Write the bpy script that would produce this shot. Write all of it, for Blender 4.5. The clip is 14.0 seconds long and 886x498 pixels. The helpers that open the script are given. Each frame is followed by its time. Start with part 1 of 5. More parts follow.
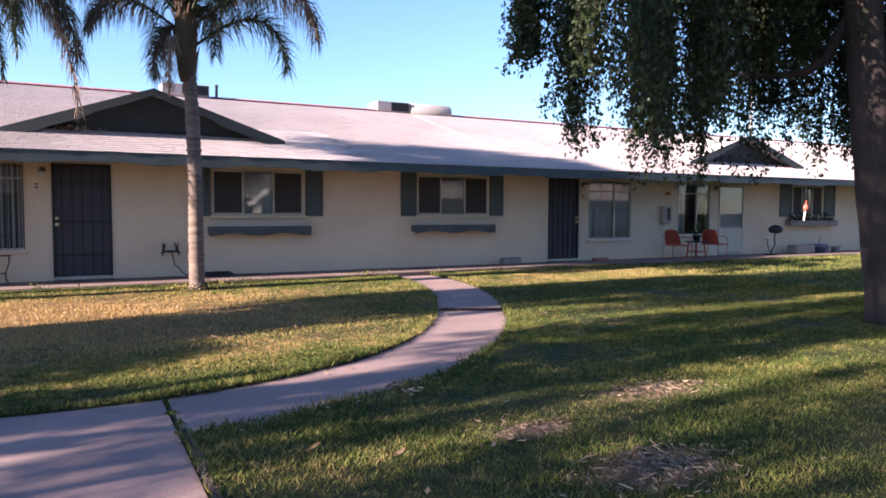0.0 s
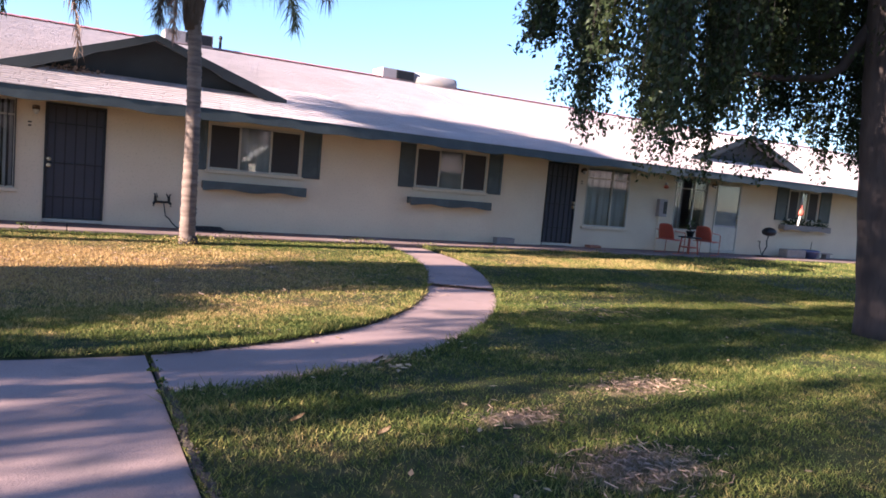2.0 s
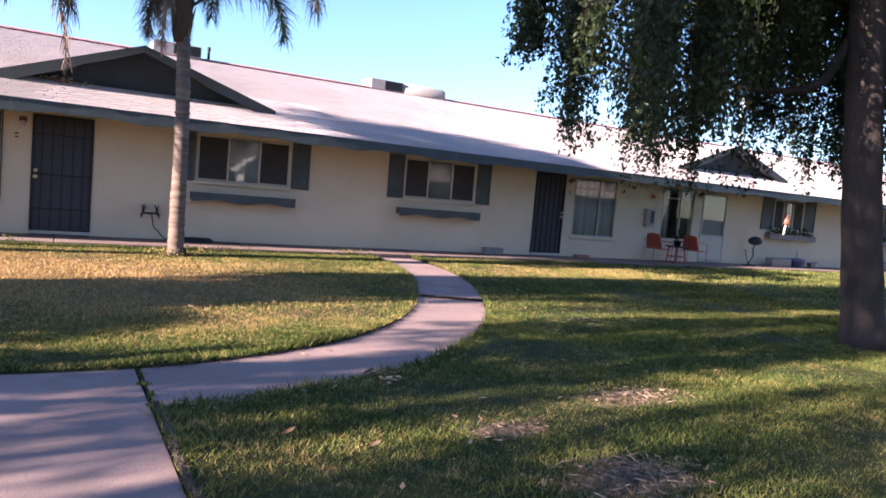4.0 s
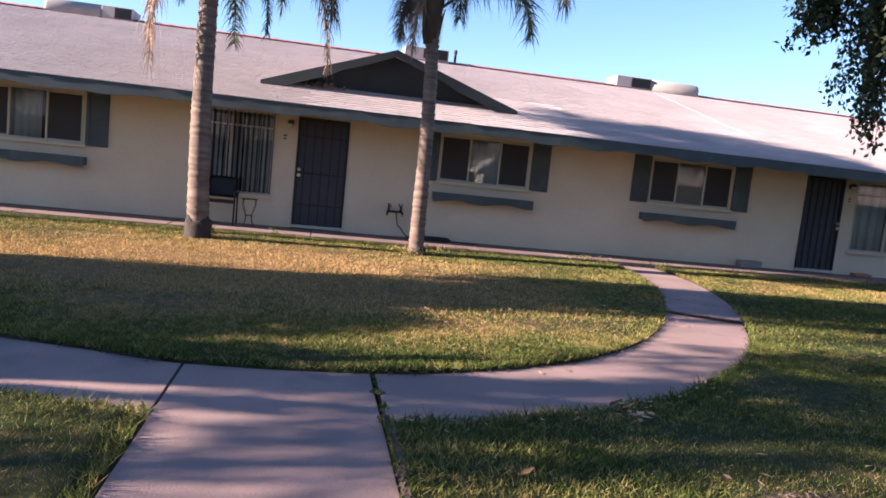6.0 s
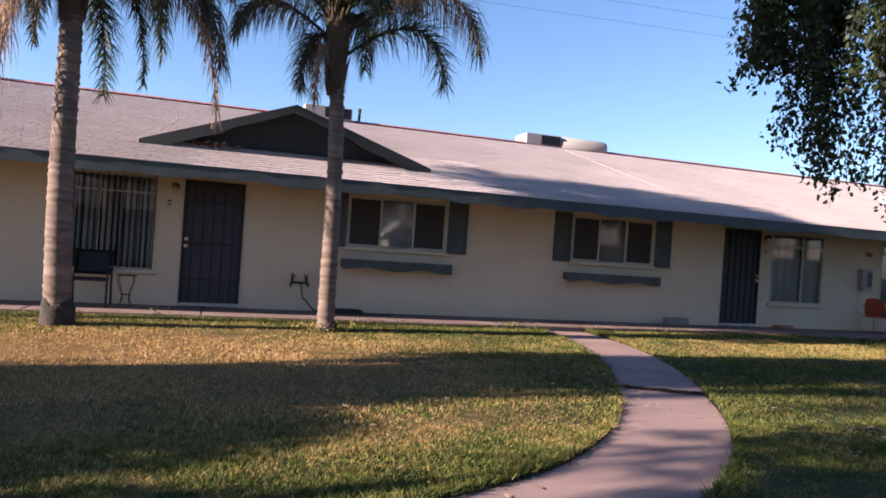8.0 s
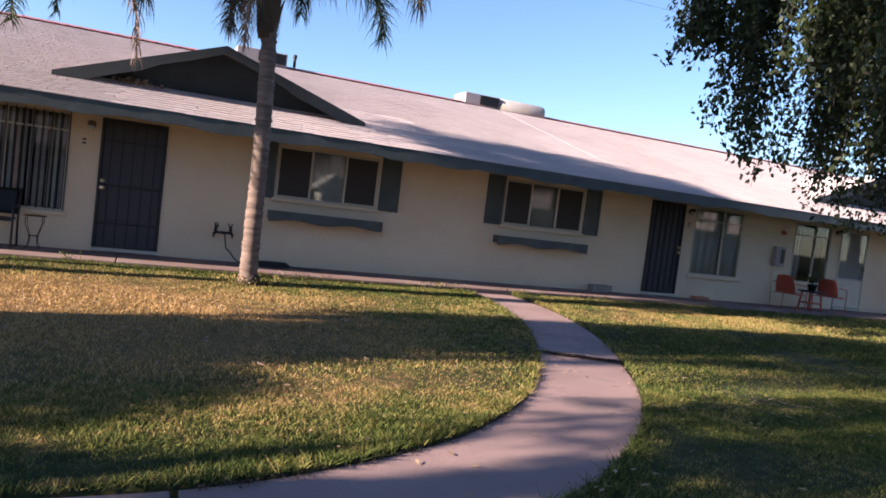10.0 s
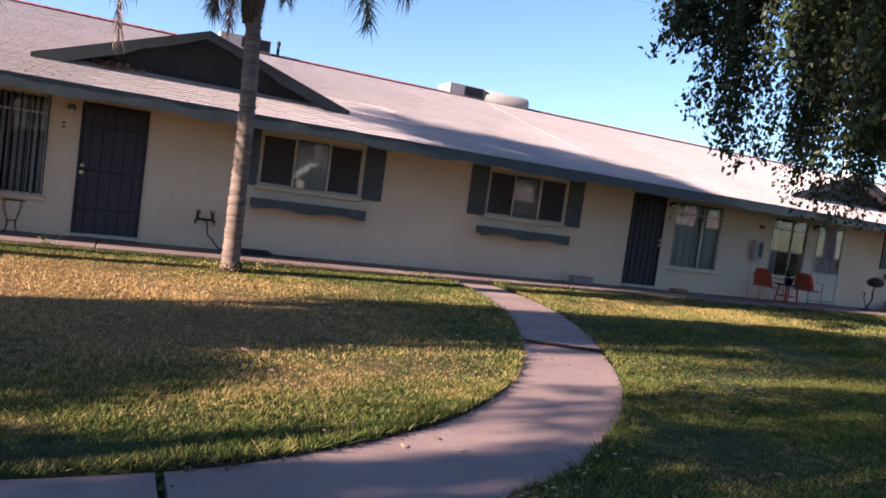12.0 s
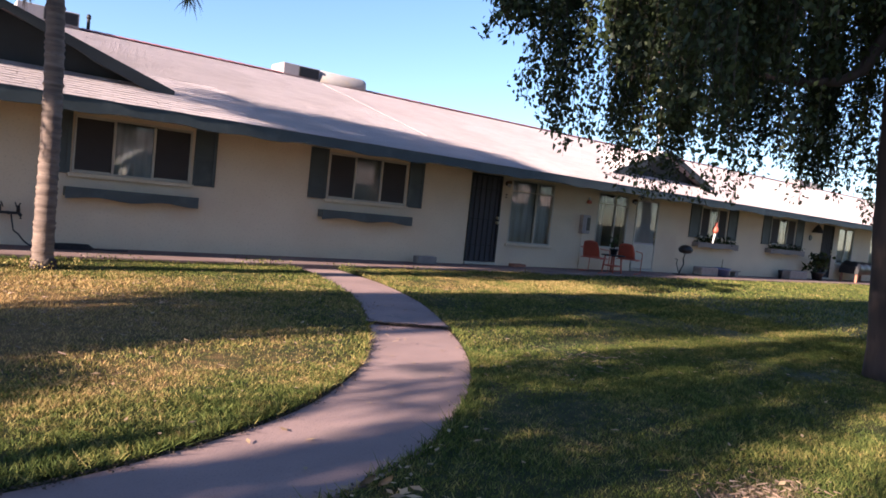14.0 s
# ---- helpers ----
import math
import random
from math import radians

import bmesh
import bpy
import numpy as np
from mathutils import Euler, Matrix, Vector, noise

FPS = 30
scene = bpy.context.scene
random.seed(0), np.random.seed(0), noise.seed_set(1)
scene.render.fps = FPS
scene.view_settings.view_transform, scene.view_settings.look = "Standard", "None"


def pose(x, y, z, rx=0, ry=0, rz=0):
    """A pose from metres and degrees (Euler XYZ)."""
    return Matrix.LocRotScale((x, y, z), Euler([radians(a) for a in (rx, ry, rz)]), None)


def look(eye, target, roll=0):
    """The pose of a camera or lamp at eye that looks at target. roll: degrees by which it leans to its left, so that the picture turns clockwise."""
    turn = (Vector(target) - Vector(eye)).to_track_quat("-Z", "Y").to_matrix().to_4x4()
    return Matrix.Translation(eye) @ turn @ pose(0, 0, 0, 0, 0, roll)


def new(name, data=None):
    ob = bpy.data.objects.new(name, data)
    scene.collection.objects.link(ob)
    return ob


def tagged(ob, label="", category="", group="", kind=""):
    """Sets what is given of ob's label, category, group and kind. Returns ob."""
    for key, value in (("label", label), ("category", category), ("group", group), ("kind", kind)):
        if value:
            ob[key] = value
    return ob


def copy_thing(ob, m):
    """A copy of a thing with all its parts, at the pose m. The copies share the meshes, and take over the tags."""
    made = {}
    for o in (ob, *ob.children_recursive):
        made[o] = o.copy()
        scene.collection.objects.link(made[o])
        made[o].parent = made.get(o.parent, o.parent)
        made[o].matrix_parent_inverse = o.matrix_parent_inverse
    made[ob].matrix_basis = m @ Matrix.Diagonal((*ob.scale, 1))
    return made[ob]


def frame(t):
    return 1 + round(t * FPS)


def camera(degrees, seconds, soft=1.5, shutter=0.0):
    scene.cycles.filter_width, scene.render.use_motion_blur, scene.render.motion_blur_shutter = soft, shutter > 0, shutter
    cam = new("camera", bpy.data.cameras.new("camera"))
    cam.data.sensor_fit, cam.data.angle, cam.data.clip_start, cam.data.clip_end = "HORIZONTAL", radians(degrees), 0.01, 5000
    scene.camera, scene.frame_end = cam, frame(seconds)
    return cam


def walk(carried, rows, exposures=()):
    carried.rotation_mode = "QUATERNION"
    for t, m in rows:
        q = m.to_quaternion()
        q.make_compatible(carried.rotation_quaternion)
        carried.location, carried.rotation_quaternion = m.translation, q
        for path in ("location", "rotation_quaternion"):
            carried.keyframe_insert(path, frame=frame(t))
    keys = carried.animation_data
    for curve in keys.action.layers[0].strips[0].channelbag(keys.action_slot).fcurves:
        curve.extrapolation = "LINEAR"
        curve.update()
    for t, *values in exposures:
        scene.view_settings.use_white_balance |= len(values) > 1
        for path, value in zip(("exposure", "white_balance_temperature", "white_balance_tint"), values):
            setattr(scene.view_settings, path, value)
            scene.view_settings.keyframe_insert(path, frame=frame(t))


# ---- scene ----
cam = camera(64.7, 14.0, soft=1.7)
PATH = [
    (0, (0.327, -14.359, 1.208), (1.261, -12.593, 1.104), 0.1),
    (0.5, (0.327, -14.331, 1.267), (1.493, -12.711, 1.134), 5.2),
    (1, (0.341, -14.279, 1.256), (1.457, -12.63, 1.069), 5.7),
    (1.5, (0.329, -14.277, 1.271), (1.325, -12.553, 1.085), 5.3),
    (2, (0.314, -14.249, 1.236), (1.273, -12.503, 1.056), 5.1),
    (2.2, (0.324, -14.271, 1.242), (1.342, -12.561, 1.042), 5.1),
    (4.3, (0.283, -14.268, 1.258), (1.26, -12.529, 1.112), 5.2),
    (4.5, (0.274, -14.257, 1.257), (1.233, -12.509, 1.098), 5.5),
    (5, (0.23, -14.152, 1.256), (0.983, -12.305, 1.106), 5.7),
    (5.5, (0.356, -13.956, 1.249), (0.973, -12.059, 1.107), 6.0),
    (6, (0.391, -13.7, 1.255), (0.765, -11.746, 1.047), 5.9),
    (6.5, (0.404, -13.31, 1.255), (0.942, -11.387, 1.149), 3.2),
    (7, (0.49, -13.063, 1.26), (0.939, -11.121, 1.098), 3.1),
    (7.5, (0.529, -12.732, 1.249), (0.881, -10.769, 1.098), 2.9),
    (8, (0.515, -12.412, 1.225), (1.137, -10.511, 1.223), 3.9),
    (8.5, (0.604, -12.334, 1.27), (1.378, -10.49, 1.225), 7.2),
    (9, (0.612, -12.306, 1.275), (1.32, -10.439, 1.166), 7.1),
    (9.2, (0.622, -12.309, 1.279), (1.348, -10.448, 1.187), 7.0),
    (11.3, (0.594, -12.332, 1.234), (1.444, -10.528, 1.087), 7.1),
    (11.5, (0.591, -12.332, 1.243), (1.435, -10.524, 1.103), 7.2),
    (12, (0.581, -12.334, 1.232), (1.438, -10.531, 1.107), 7.7),
    (12.5, (0.588, -12.312, 1.224), (1.445, -10.509, 1.1), 6.7),
    (13, (0.607, -12.307, 1.239), (1.599, -10.575, 1.105), 8.5),
    (13.5, (0.62, -12.307, 1.236), (1.687, -10.618, 1.15), 7.7),
    (14, (0.629, -12.261, 1.206), (1.865, -10.693, 1.088), 6.0),
]
walk(cam, [(t, look(eye, target, roll)) for t, eye, target, roll in PATH],
     exposures=((0, 2.27, 5930, 23), (2, 2.48, 5930, 23), (5.5, 2.27, 6030, 22.5), (7, 1.95, 6160, 22), (7.5, 1.9, 6160, 22), (8, 1.78, 6160, 22), (8.5, 1.9, 6160, 22), (9, 1.91, 6160, 22), (14, 2.0, 6160, 22)))

# ---------------------------------------------------------------- light
SUN_EL, SUN_AZ = 20.0, 3.0          # degrees above the horizon; degrees from the wall's line
SUN_DIR = Vector((-math.cos(radians(SUN_EL)) * math.cos(radians(SUN_AZ)),
                  -math.cos(radians(SUN_EL)) * math.sin(radians(SUN_AZ)), math.sin(radians(SUN_EL))))
world = bpy.data.worlds.new("sky")
scene.world = world
world.use_nodes = True
wn = world.node_tree
sky = wn.nodes.new("ShaderNodeTexSky")
sky.sky_type, sky.sun_disc = "NISHITA", False
sky.sun_elevation, sky.sun_rotation = radians(SUN_EL), radians(-93)
sky.air_density, sky.dust_density, sky.ozone_density = 1.1, 0.15, 4.2
bg = wn.nodes["Background"]
bg.inputs["Strength"].default_value = 0.065
wn.links.new(sky.outputs[0], bg.inputs[0])
sun_data = bpy.data.lights.new("sun", "SUN")
sun_data.energy, sun_data.angle, sun_data.color = 5.0, radians(0.55), (1.0, 0.85, 0.66)
sun = new("sun", sun_data)
sun.matrix_world = look((-30, -10, 20), Vector((-30, -10, 20)) - SUN_DIR)


# ---------------------------------------------------------------- materials
def material(name, base, rough=0.7, metal=0.0, second=None, scale=4.0, fine=40.0, amount=0.5,
             bump=0.0, bump_scale=60.0, stretch=(1, 1, 1), per_object=0.0, island=0.0, spec=0.5, stain=None, stain_scale=0.8, dusty=0.0):
    """Principled surface with a broad and a fine variation, stains, and a fine relief, in world metres."""
    m = bpy.data.materials.new(name)
    m.use_nodes = True
    nt = m.node_tree
    b = nt.nodes["Principled BSDF"]
    b.inputs["Roughness"].default_value, b.inputs["Metallic"].default_value = rough, metal
    b.inputs["Specular IOR Level"].default_value = spec
    b.inputs["Diffuse Roughness"].default_value = dusty
    geo = nt.nodes.new("ShaderNodeNewGeometry")
    mp = nt.nodes.new("ShaderNodeMapping")
    mp.inputs["Scale"].default_value = stretch
    nt.links.new(geo.outputs["Position"], mp.inputs["Vector"])

    def nz(s, detail=4.0):
        n = nt.nodes.new("ShaderNodeTexNoise")
        n.inputs["Scale"].default_value, n.inputs["Detail"].default_value = s, detail
        nt.links.new(mp.outputs[0], n.inputs["Vector"])
        return n.outputs["Fac"]

    def mixed(fac, a, c, lo=0.35, hi=0.65):
        r = nt.nodes.new("ShaderNodeMapRange")
        r.inputs["From Min"].default_value, r.inputs["From Max"].default_value = lo, hi
        nt.links.new(fac, r.inputs["Value"])
        x = nt.nodes.new("ShaderNodeMix")
        x.data_type = "RGBA"
        nt.links.new(r.outputs["Result"], x.inputs["Factor"])
        for v, i in ((a, 6), (c, 7)):
            if isinstance(v, tuple):
                x.inputs[i].default_value = (*v, 1)
            else:
                nt.links.new(v, x.inputs[i])
        return x.outputs[2]

    second = second or tuple(c * 0.7 for c in base)
    away = tuple(p + (q - p) * amount for p, q in zip(base, second))
    col = mixed(nz(scale), base, away)
    dark = tuple(c * 0.8 for c in away)
    small = nz(fine)
    half = mixed(small, col, dark, 0.55, 0.8)
    col = half
    if stain:
        col = mixed(nz(stain_scale, 6.0), col, stain, 0.56, 0.72)
    for out, k in (("obj", per_object), ("isl", island)):
        if k:
            src = nt.nodes.new("ShaderNodeObjectInfo").outputs["Random"] if out == "obj" else geo.outputs["Random Per Island"]
            r = nt.nodes.new("ShaderNodeMapRange")
            r.inputs["To Min"].default_value, r.inputs["To Max"].default_value = 1 - k, 1 + k
            nt.links.new(src, r.inputs["Value"])
            v = nt.nodes.new("ShaderNodeHueSaturation")
            nt.links.new(r.outputs["Result"], v.inputs["Value"])
            nt.links.new(col, v.inputs["Color"])
            col = v.outputs[0]
    nt.links.new(col, b.inputs["Base Color"])
    if bump:
        bp = nt.nodes.new("ShaderNodeBump")
        bp.inputs["Strength"].default_value, bp.inputs["Distance"].default_value = bump, 0.01
        nt.links.new(nz(bump_scale, 6.0), bp.inputs["Height"])
        nt.links.new(bp.outputs[0], b.inputs["Normal"])
    return m


def lawn_material(name, green, lush, straw, translucent):
    """Turf whose straw-dry parts follow a broad worn oval and patchy noise."""
    m = bpy.data.materials.new(name)
    m.use_nodes = True
    nt = m.node_tree
    b = nt.nodes["Principled BSDF"]
    b.inputs["Roughness"].default_value = 0.75
    b.inputs["Specular IOR Level"].default_value = 0.08
    geo = nt.nodes.new("ShaderNodeNewGeometry")

    def node(kind, **kw):
        n = nt.nodes.new(kind)
        for k, v in kw.items():
            n.inputs[k].default_value = v
        return n

    def oval(cx, cy, rx, ry, k):
        mp = node("ShaderNodeMapping", Location=(-cx / rx, -cy / ry, 0), Scale=(1 / rx, 1 / ry, 0))
        nt.links.new(geo.outputs["Position"], mp.inputs["Vector"])
        ln = nt.nodes.new("ShaderNodeVectorMath")
        ln.operation = "LENGTH"
        nt.links.new(mp.outputs[0], ln.inputs[0])
        r = nt.nodes.new("ShaderNodeMapRange")
        r.inputs["From Min"].default_value, r.inputs["From Max"].default_value = 0.35, 1.15
        r.inputs["To Min"].default_value, r.inputs["To Max"].default_value = k, 0.0
        nt.links.new(ln.outputs["Value"], r.inputs["Value"])
        return r.outputs["Result"]

    def add(a, c):
        n = nt.nodes.new("ShaderNodeMath")
        n.operation = "ADD"
        for i, v in enumerate((a, c)):
            if isinstance(v, float):
                n.inputs[i].default_value = v
            else:
                nt.links.new(v, n.inputs[i])
        return n.outputs[0]

    big = node("ShaderNodeTexNoise", Scale=1.1, Detail=4.0)
    tuft = node("ShaderNodeTexNoise", Scale=9.0, Detail=3.0)
    for n in (big, tuft):
        nt.links.new(geo.outputs["Position"], n.inputs["Vector"])
    dry = add(oval(-0.4, -5.0, 5.4, 3.3, 0.72), oval(9.8, -3.0, 5.0, 2.0, 0.27))
    worn = add(oval(2.75, -10.95, 0.42, 0.18, 0.7), add(oval(2.95, -11.75, 0.62, 0.34, 0.75), oval(4.1, -10.6, 0.75, 0.3, 0.6)))
    jitter = nt.nodes.new("ShaderNodeMapRange")
    jitter.inputs["To Min"].default_value, jitter.inputs["To Max"].default_value = -0.42, 0.42
    nt.links.new(big.outputs["Fac"], jitter.inputs["Value"])
    fleck = nt.nodes.new("ShaderNodeMapRange")
    fleck.inputs["To Min"].default_value, fleck.inputs["To Max"].default_value = -0.55, 0.55
    nt.links.new(tuft.outputs["Fac"], fleck.inputs["Value"])
    blade = nt.nodes.new("ShaderNodeMapRange")
    blade.inputs["To Min"].default_value, blade.inputs["To Max"].default_value = -0.22, 0.22
    nt.links.new(geo.outputs["Random Per Island"], blade.inputs["Value"])
    dry = add(add(add(dry, jitter.outputs[0]), fleck.outputs[0]), blade.outputs[0])
    dry = add(dry, 0.15)
    ramp = nt.nodes.new("ShaderNodeValToRGB")
    ramp.color_ramp.elements[0].color, ramp.color_ramp.elements[0].position = (*lush, 1), 0.0
    ramp.color_ramp.elements[1].color, ramp.color_ramp.elements[1].position = (*straw, 1), 0.75
    mid = ramp.color_ramp.elements.new(0.28)
    mid.color = (*green, 1)
    nt.links.new(dry, ramp.inputs[0])
    worn = add(add(worn, fleck.outputs[0]), blade.outputs[0])
    thatch = nt.nodes.new("ShaderNodeMapRange")
    thatch.inputs["From Min"].default_value, thatch.inputs["From Max"].default_value = 0.32, 0.75
    nt.links.new(worn, thatch.inputs["Value"])
    bare = nt.nodes.new("ShaderNodeMix")
    bare.data_type = "RGBA"
    bare.inputs[7].default_value = (0.235, 0.165, 0.105, 1)
    nt.links.new(thatch.outputs[0], bare.inputs["Factor"])
    nt.links.new(ramp.outputs[0], bare.inputs[6])
    shade_var = nt.nodes.new("ShaderNodeMapRange")
    shade_var.inputs["To Min"].default_value, shade_var.inputs["To Max"].default_value = 0.68, 1.28
    nt.links.new(geo.outputs["Random Per Island"], shade_var.inputs["Value"])
    tone = nt.nodes.new("ShaderNodeHueSaturation")
    nt.links.new(shade_var.outputs[0], tone.inputs["Value"])
    nt.links.new(bare.outputs[2], tone.inputs["Color"])
    turf = tone.outputs[0] if translucent else bare.outputs[2]
    nt.links.new(turf, b.inputs["Base Color"])
    if translucent:
        out = nt.nodes["Material Output"]
        tr = nt.nodes.new("ShaderNodeBsdfTranslucent")
        mx = nt.nodes.new("ShaderNodeMixShader")
        mx.inputs[0].default_value = translucent
        nt.links.new(turf, tr.inputs["Color"])
        nt.links.new(b.outputs[0], mx.inputs[1])
        nt.links.new(tr.outputs[0], mx.inputs[2])
        nt.links.new(mx.outputs[0], out.inputs["Surface"])
    return m


def leaf_material(name, base, second, translucent=0.3, rough=0.5):
    m = material(name, base, rough, second=second, scale=1.5, fine=9.0, amount=1.0, island=0.45, spec=0.3)
    nt = m.node_tree
    b, out = nt.nodes["Principled BSDF"], nt.nodes["Material Output"]
    tr = nt.nodes.new("ShaderNodeBsdfTranslucent")
    mx = nt.nodes.new("ShaderNodeMixShader")
    mx.inputs[0].default_value = translucent
    nt.links.new(b.inputs["Base Color"].links[0].from_socket, tr.inputs["Color"])
    nt.links.new(b.outputs[0], mx.inputs[1])
    nt.links.new(tr.outputs[0], mx.inputs[2])
    nt.links.new(mx.outputs[0], out.inputs["Surface"])
    return m


def glass_material(name):
    """Window glass: clear, with a mirror gloss that grows towards grazing."""
    m = bpy.data.materials.new(name)
    m.use_nodes = True
    nt = m.node_tree
    out = nt.nodes["Material Output"]
    clear = nt.nodes.new("ShaderNodeBsdfTransparent")
    clear.inputs["Color"].default_value = (0.84, 0.87, 0.87, 1)
    gl = nt.nodes.new("ShaderNodeBsdfGlossy")
    gl.inputs["Roughness"].default_value = 0.02
    lw = nt.nodes.new("ShaderNodeLayerWeight")
    steep = nt.nodes.new("ShaderNodeMath")
    steep.operation = "POWER"
    steep.inputs[1].default_value = 4.0
    nt.links.new(lw.outputs["Facing"], steep.inputs[0])
    gain = nt.nodes.new("ShaderNodeMath")
    gain.operation, gain.use_clamp = "MULTIPLY_ADD", True
    gain.inputs[1].default_value, gain.inputs[2].default_value = 0.9, 0.032
    nt.links.new(steep.outputs[0], gain.inputs[0])
    mx = nt.nodes.new("ShaderNodeMixShader")
    nt.links.new(gain.outputs[0], mx.inputs[0])
    nt.links.new(clear.outputs[0], mx.inputs[1])
    nt.links.new(gl.outputs[0], mx.inputs[2])
    nt.links.new(mx.outputs[0], out.inputs["Surface"])
    return m


M_WALL = material("painted_block", (0.65, 0.535, 0.385), 0.85, second=(0.6, 0.485, 0.345), scale=1.2, fine=30, amount=0.8, bump=0.35, bump_scale=45, stain=(0.57, 0.455, 0.335), stain_scale=0.7)
M_TRIM = material("grey_green_paint", (0.066, 0.082, 0.084), 0.6, second=(0.05, 0.064, 0.067), scale=2.0, fine=60, amount=1, bump=0.15, bump_scale=90, stain=(0.085, 0.105, 0.105), stain_scale=3)
M_GABLE = material("dark_gable_paint", (0.03, 0.04, 0.045), 0.75, second=(0.022, 0.03, 0.034), scale=2.0, fine=50, amount=1, bump=0.2, bump_scale=60)
M_BARGE = material("dark_board_paint", (0.042, 0.052, 0.055), 0.75, second=(0.034, 0.042, 0.046), scale=2.0, fine=50, amount=1, bump=0.2, bump_scale=60)
M_SHINGLE = material("asphalt_shingle", (0.499, 0.42, 0.411), 0.9, second=(0.441, 0.366, 0.357), scale=0.9, fine=120, amount=0.8, bump=0.9, bump_scale=140, island=0.045, per_object=0.05, spec=0.3, dusty=1.0, stain=(0.532, 0.449, 0.441), stain_scale=0.5)
M_FLASH = material("painted_flashing", (0.44, 0.37, 0.36), 0.8, second=(0.39, 0.325, 0.315), scale=2, fine=60)
M_SCREEN = material("insect_screen", (0.04, 0.036, 0.036), 0.8, second=(0.03, 0.027, 0.028), scale=3, fine=260, bump=0.1, bump_scale=300)
M_RIDGE = material("red_ridge_cap", (0.42, 0.16, 0.17), 0.85, second=(0.33, 0.12, 0.125), scale=2, fine=60, island=0.15)
M_CONC = material("path_concrete", (0.30, 0.197, 0.173), 0.85, second=(0.222, 0.147, 0.131), scale=1.3, fine=70, amount=0.9, bump=0.3, bump_scale=90, per_object=0.06, stain=(0.168, 0.119, 0.108), stain_scale=1.6)
M_WALK = material("walkway_concrete", (0.223, 0.154, 0.135), 0.85, second=(0.154, 0.092, 0.081), scale=1.5, fine=60, amount=1, bump=0.3, bump_scale=80, stain=(0.169, 0.092, 0.085), stain_scale=1.2)
# soil, its colour darkened to carry the shade of edges and joints
M_SOIL_SHADE = material("soil_and_shade", (0.085, 0.06, 0.042), 0.95, second=(0.05, 0.035, 0.026), scale=6, fine=60, bump=0.8, bump_scale=50)
# ground under the blades, coloured darker to stand for the shade between them
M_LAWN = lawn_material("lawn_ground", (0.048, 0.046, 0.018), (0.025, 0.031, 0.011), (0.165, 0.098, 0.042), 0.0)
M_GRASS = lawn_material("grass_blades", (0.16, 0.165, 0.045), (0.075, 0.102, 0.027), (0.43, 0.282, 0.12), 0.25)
M_DOORMESH = material("dark_screen_mesh", (0.046, 0.043, 0.052), 0.65, second=(0.037, 0.035, 0.042), scale=3, fine=200, bump=0.1, bump_scale=300)
M_IRON = material("black_iron", (0.013, 0.013, 0.015), 0.6, second=(0.02, 0.018, 0.017), scale=8, fine=90)
M_ALU = material("window_frame_beige", (0.49, 0.45, 0.37), 0.45, second=(0.41, 0.37, 0.3), scale=5, fine=60)
M_BRASS = material("worn_brass", (0.62, 0.52, 0.34), 0.3, 1.0, second=(0.5, 0.4, 0.25), scale=20, fine=120)
M_GLASS = glass_material("window_glass")
# the dimness of the unlit rooms is put into this colour
M_ROOM_SHADE = material("room_shade", (0.06, 0.052, 0.048), 0.9, second=(0.045, 0.04, 0.037), scale=2, fine=20)
M_CURTAIN = material("white_curtain", (0.52, 0.51, 0.49), 0.9, second=(0.42, 0.41, 0.39), scale=6, fine=60, stretch=(1, 1, 0.1))
M_GREYBLIND = material("grey_blind", (0.36, 0.34, 0.33), 0.85, second=(0.3, 0.28, 0.27), scale=4, fine=60)
M_BLIND = material("dark_blind", (0.4, 0.35, 0.34), 0.6, second=(0.3, 0.26, 0.25), scale=6, fine=60)
M_WHITE = material("white_paint", (0.74, 0.71, 0.66), 0.6, second=(0.62, 0.59, 0.54), scale=3, fine=60, bump=0.1)
M_RED = material("faded_red_metal", (0.48, 0.115, 0.07), 0.6, second=(0.38, 0.09, 0.06), scale=6, fine=60)
M_GREYMETAL = material("galvanised_steel", (0.243, 0.225, 0.221), 0.7, 0.0, second=(0.198, 0.18, 0.18), scale=4, fine=50, stain=(0.27, 0.225, 0.18), stain_scale=3)
M_COOLER = material("pale_cooler_paint", (0.34, 0.306, 0.297), 0.7, second=(0.281, 0.246, 0.238), scale=3, fine=40, stain=(0.221, 0.178, 0.162), stain_scale=2)
M_BLACK = material("black_plastic", (0.012, 0.012, 0.014), 0.45, second=(0.02, 0.02, 0.022), scale=6, fine=60)
M_PALM = material("palm_bark", (0.225, 0.162, 0.125), 0.9, second=(0.115, 0.08, 0.064), scale=3.5, fine=22, amount=1, bump=0.8, bump_scale=22, stretch=(0.6, 0.6, 4.5), stain=(0.085, 0.06, 0.048), stain_scale=2.2)
M_FOOT = material("dark_foot_bark", (0.05, 0.037, 0.031), 0.95, second=(0.028, 0.021, 0.018), scale=9, fine=40, amount=1, bump=1, bump_scale=28)
M_FIBRE = material("palm_fibre", (0.12, 0.075, 0.045), 0.95, second=(0.06, 0.04, 0.025), scale=6, fine=40, bump=1, bump_scale=30)
M_FROND = leaf_material("palm_leaflets", (0.078, 0.092, 0.042), (0.048, 0.062, 0.03), 0.35)
M_FADING = leaf_material("fading_leaflets", (0.105, 0.095, 0.055), (0.13, 0.085, 0.065), 0.3)
M_DEAD = leaf_material("dead_frond", (0.40, 0.28, 0.20), (0.28, 0.18, 0.13), 0.25, 0.8)
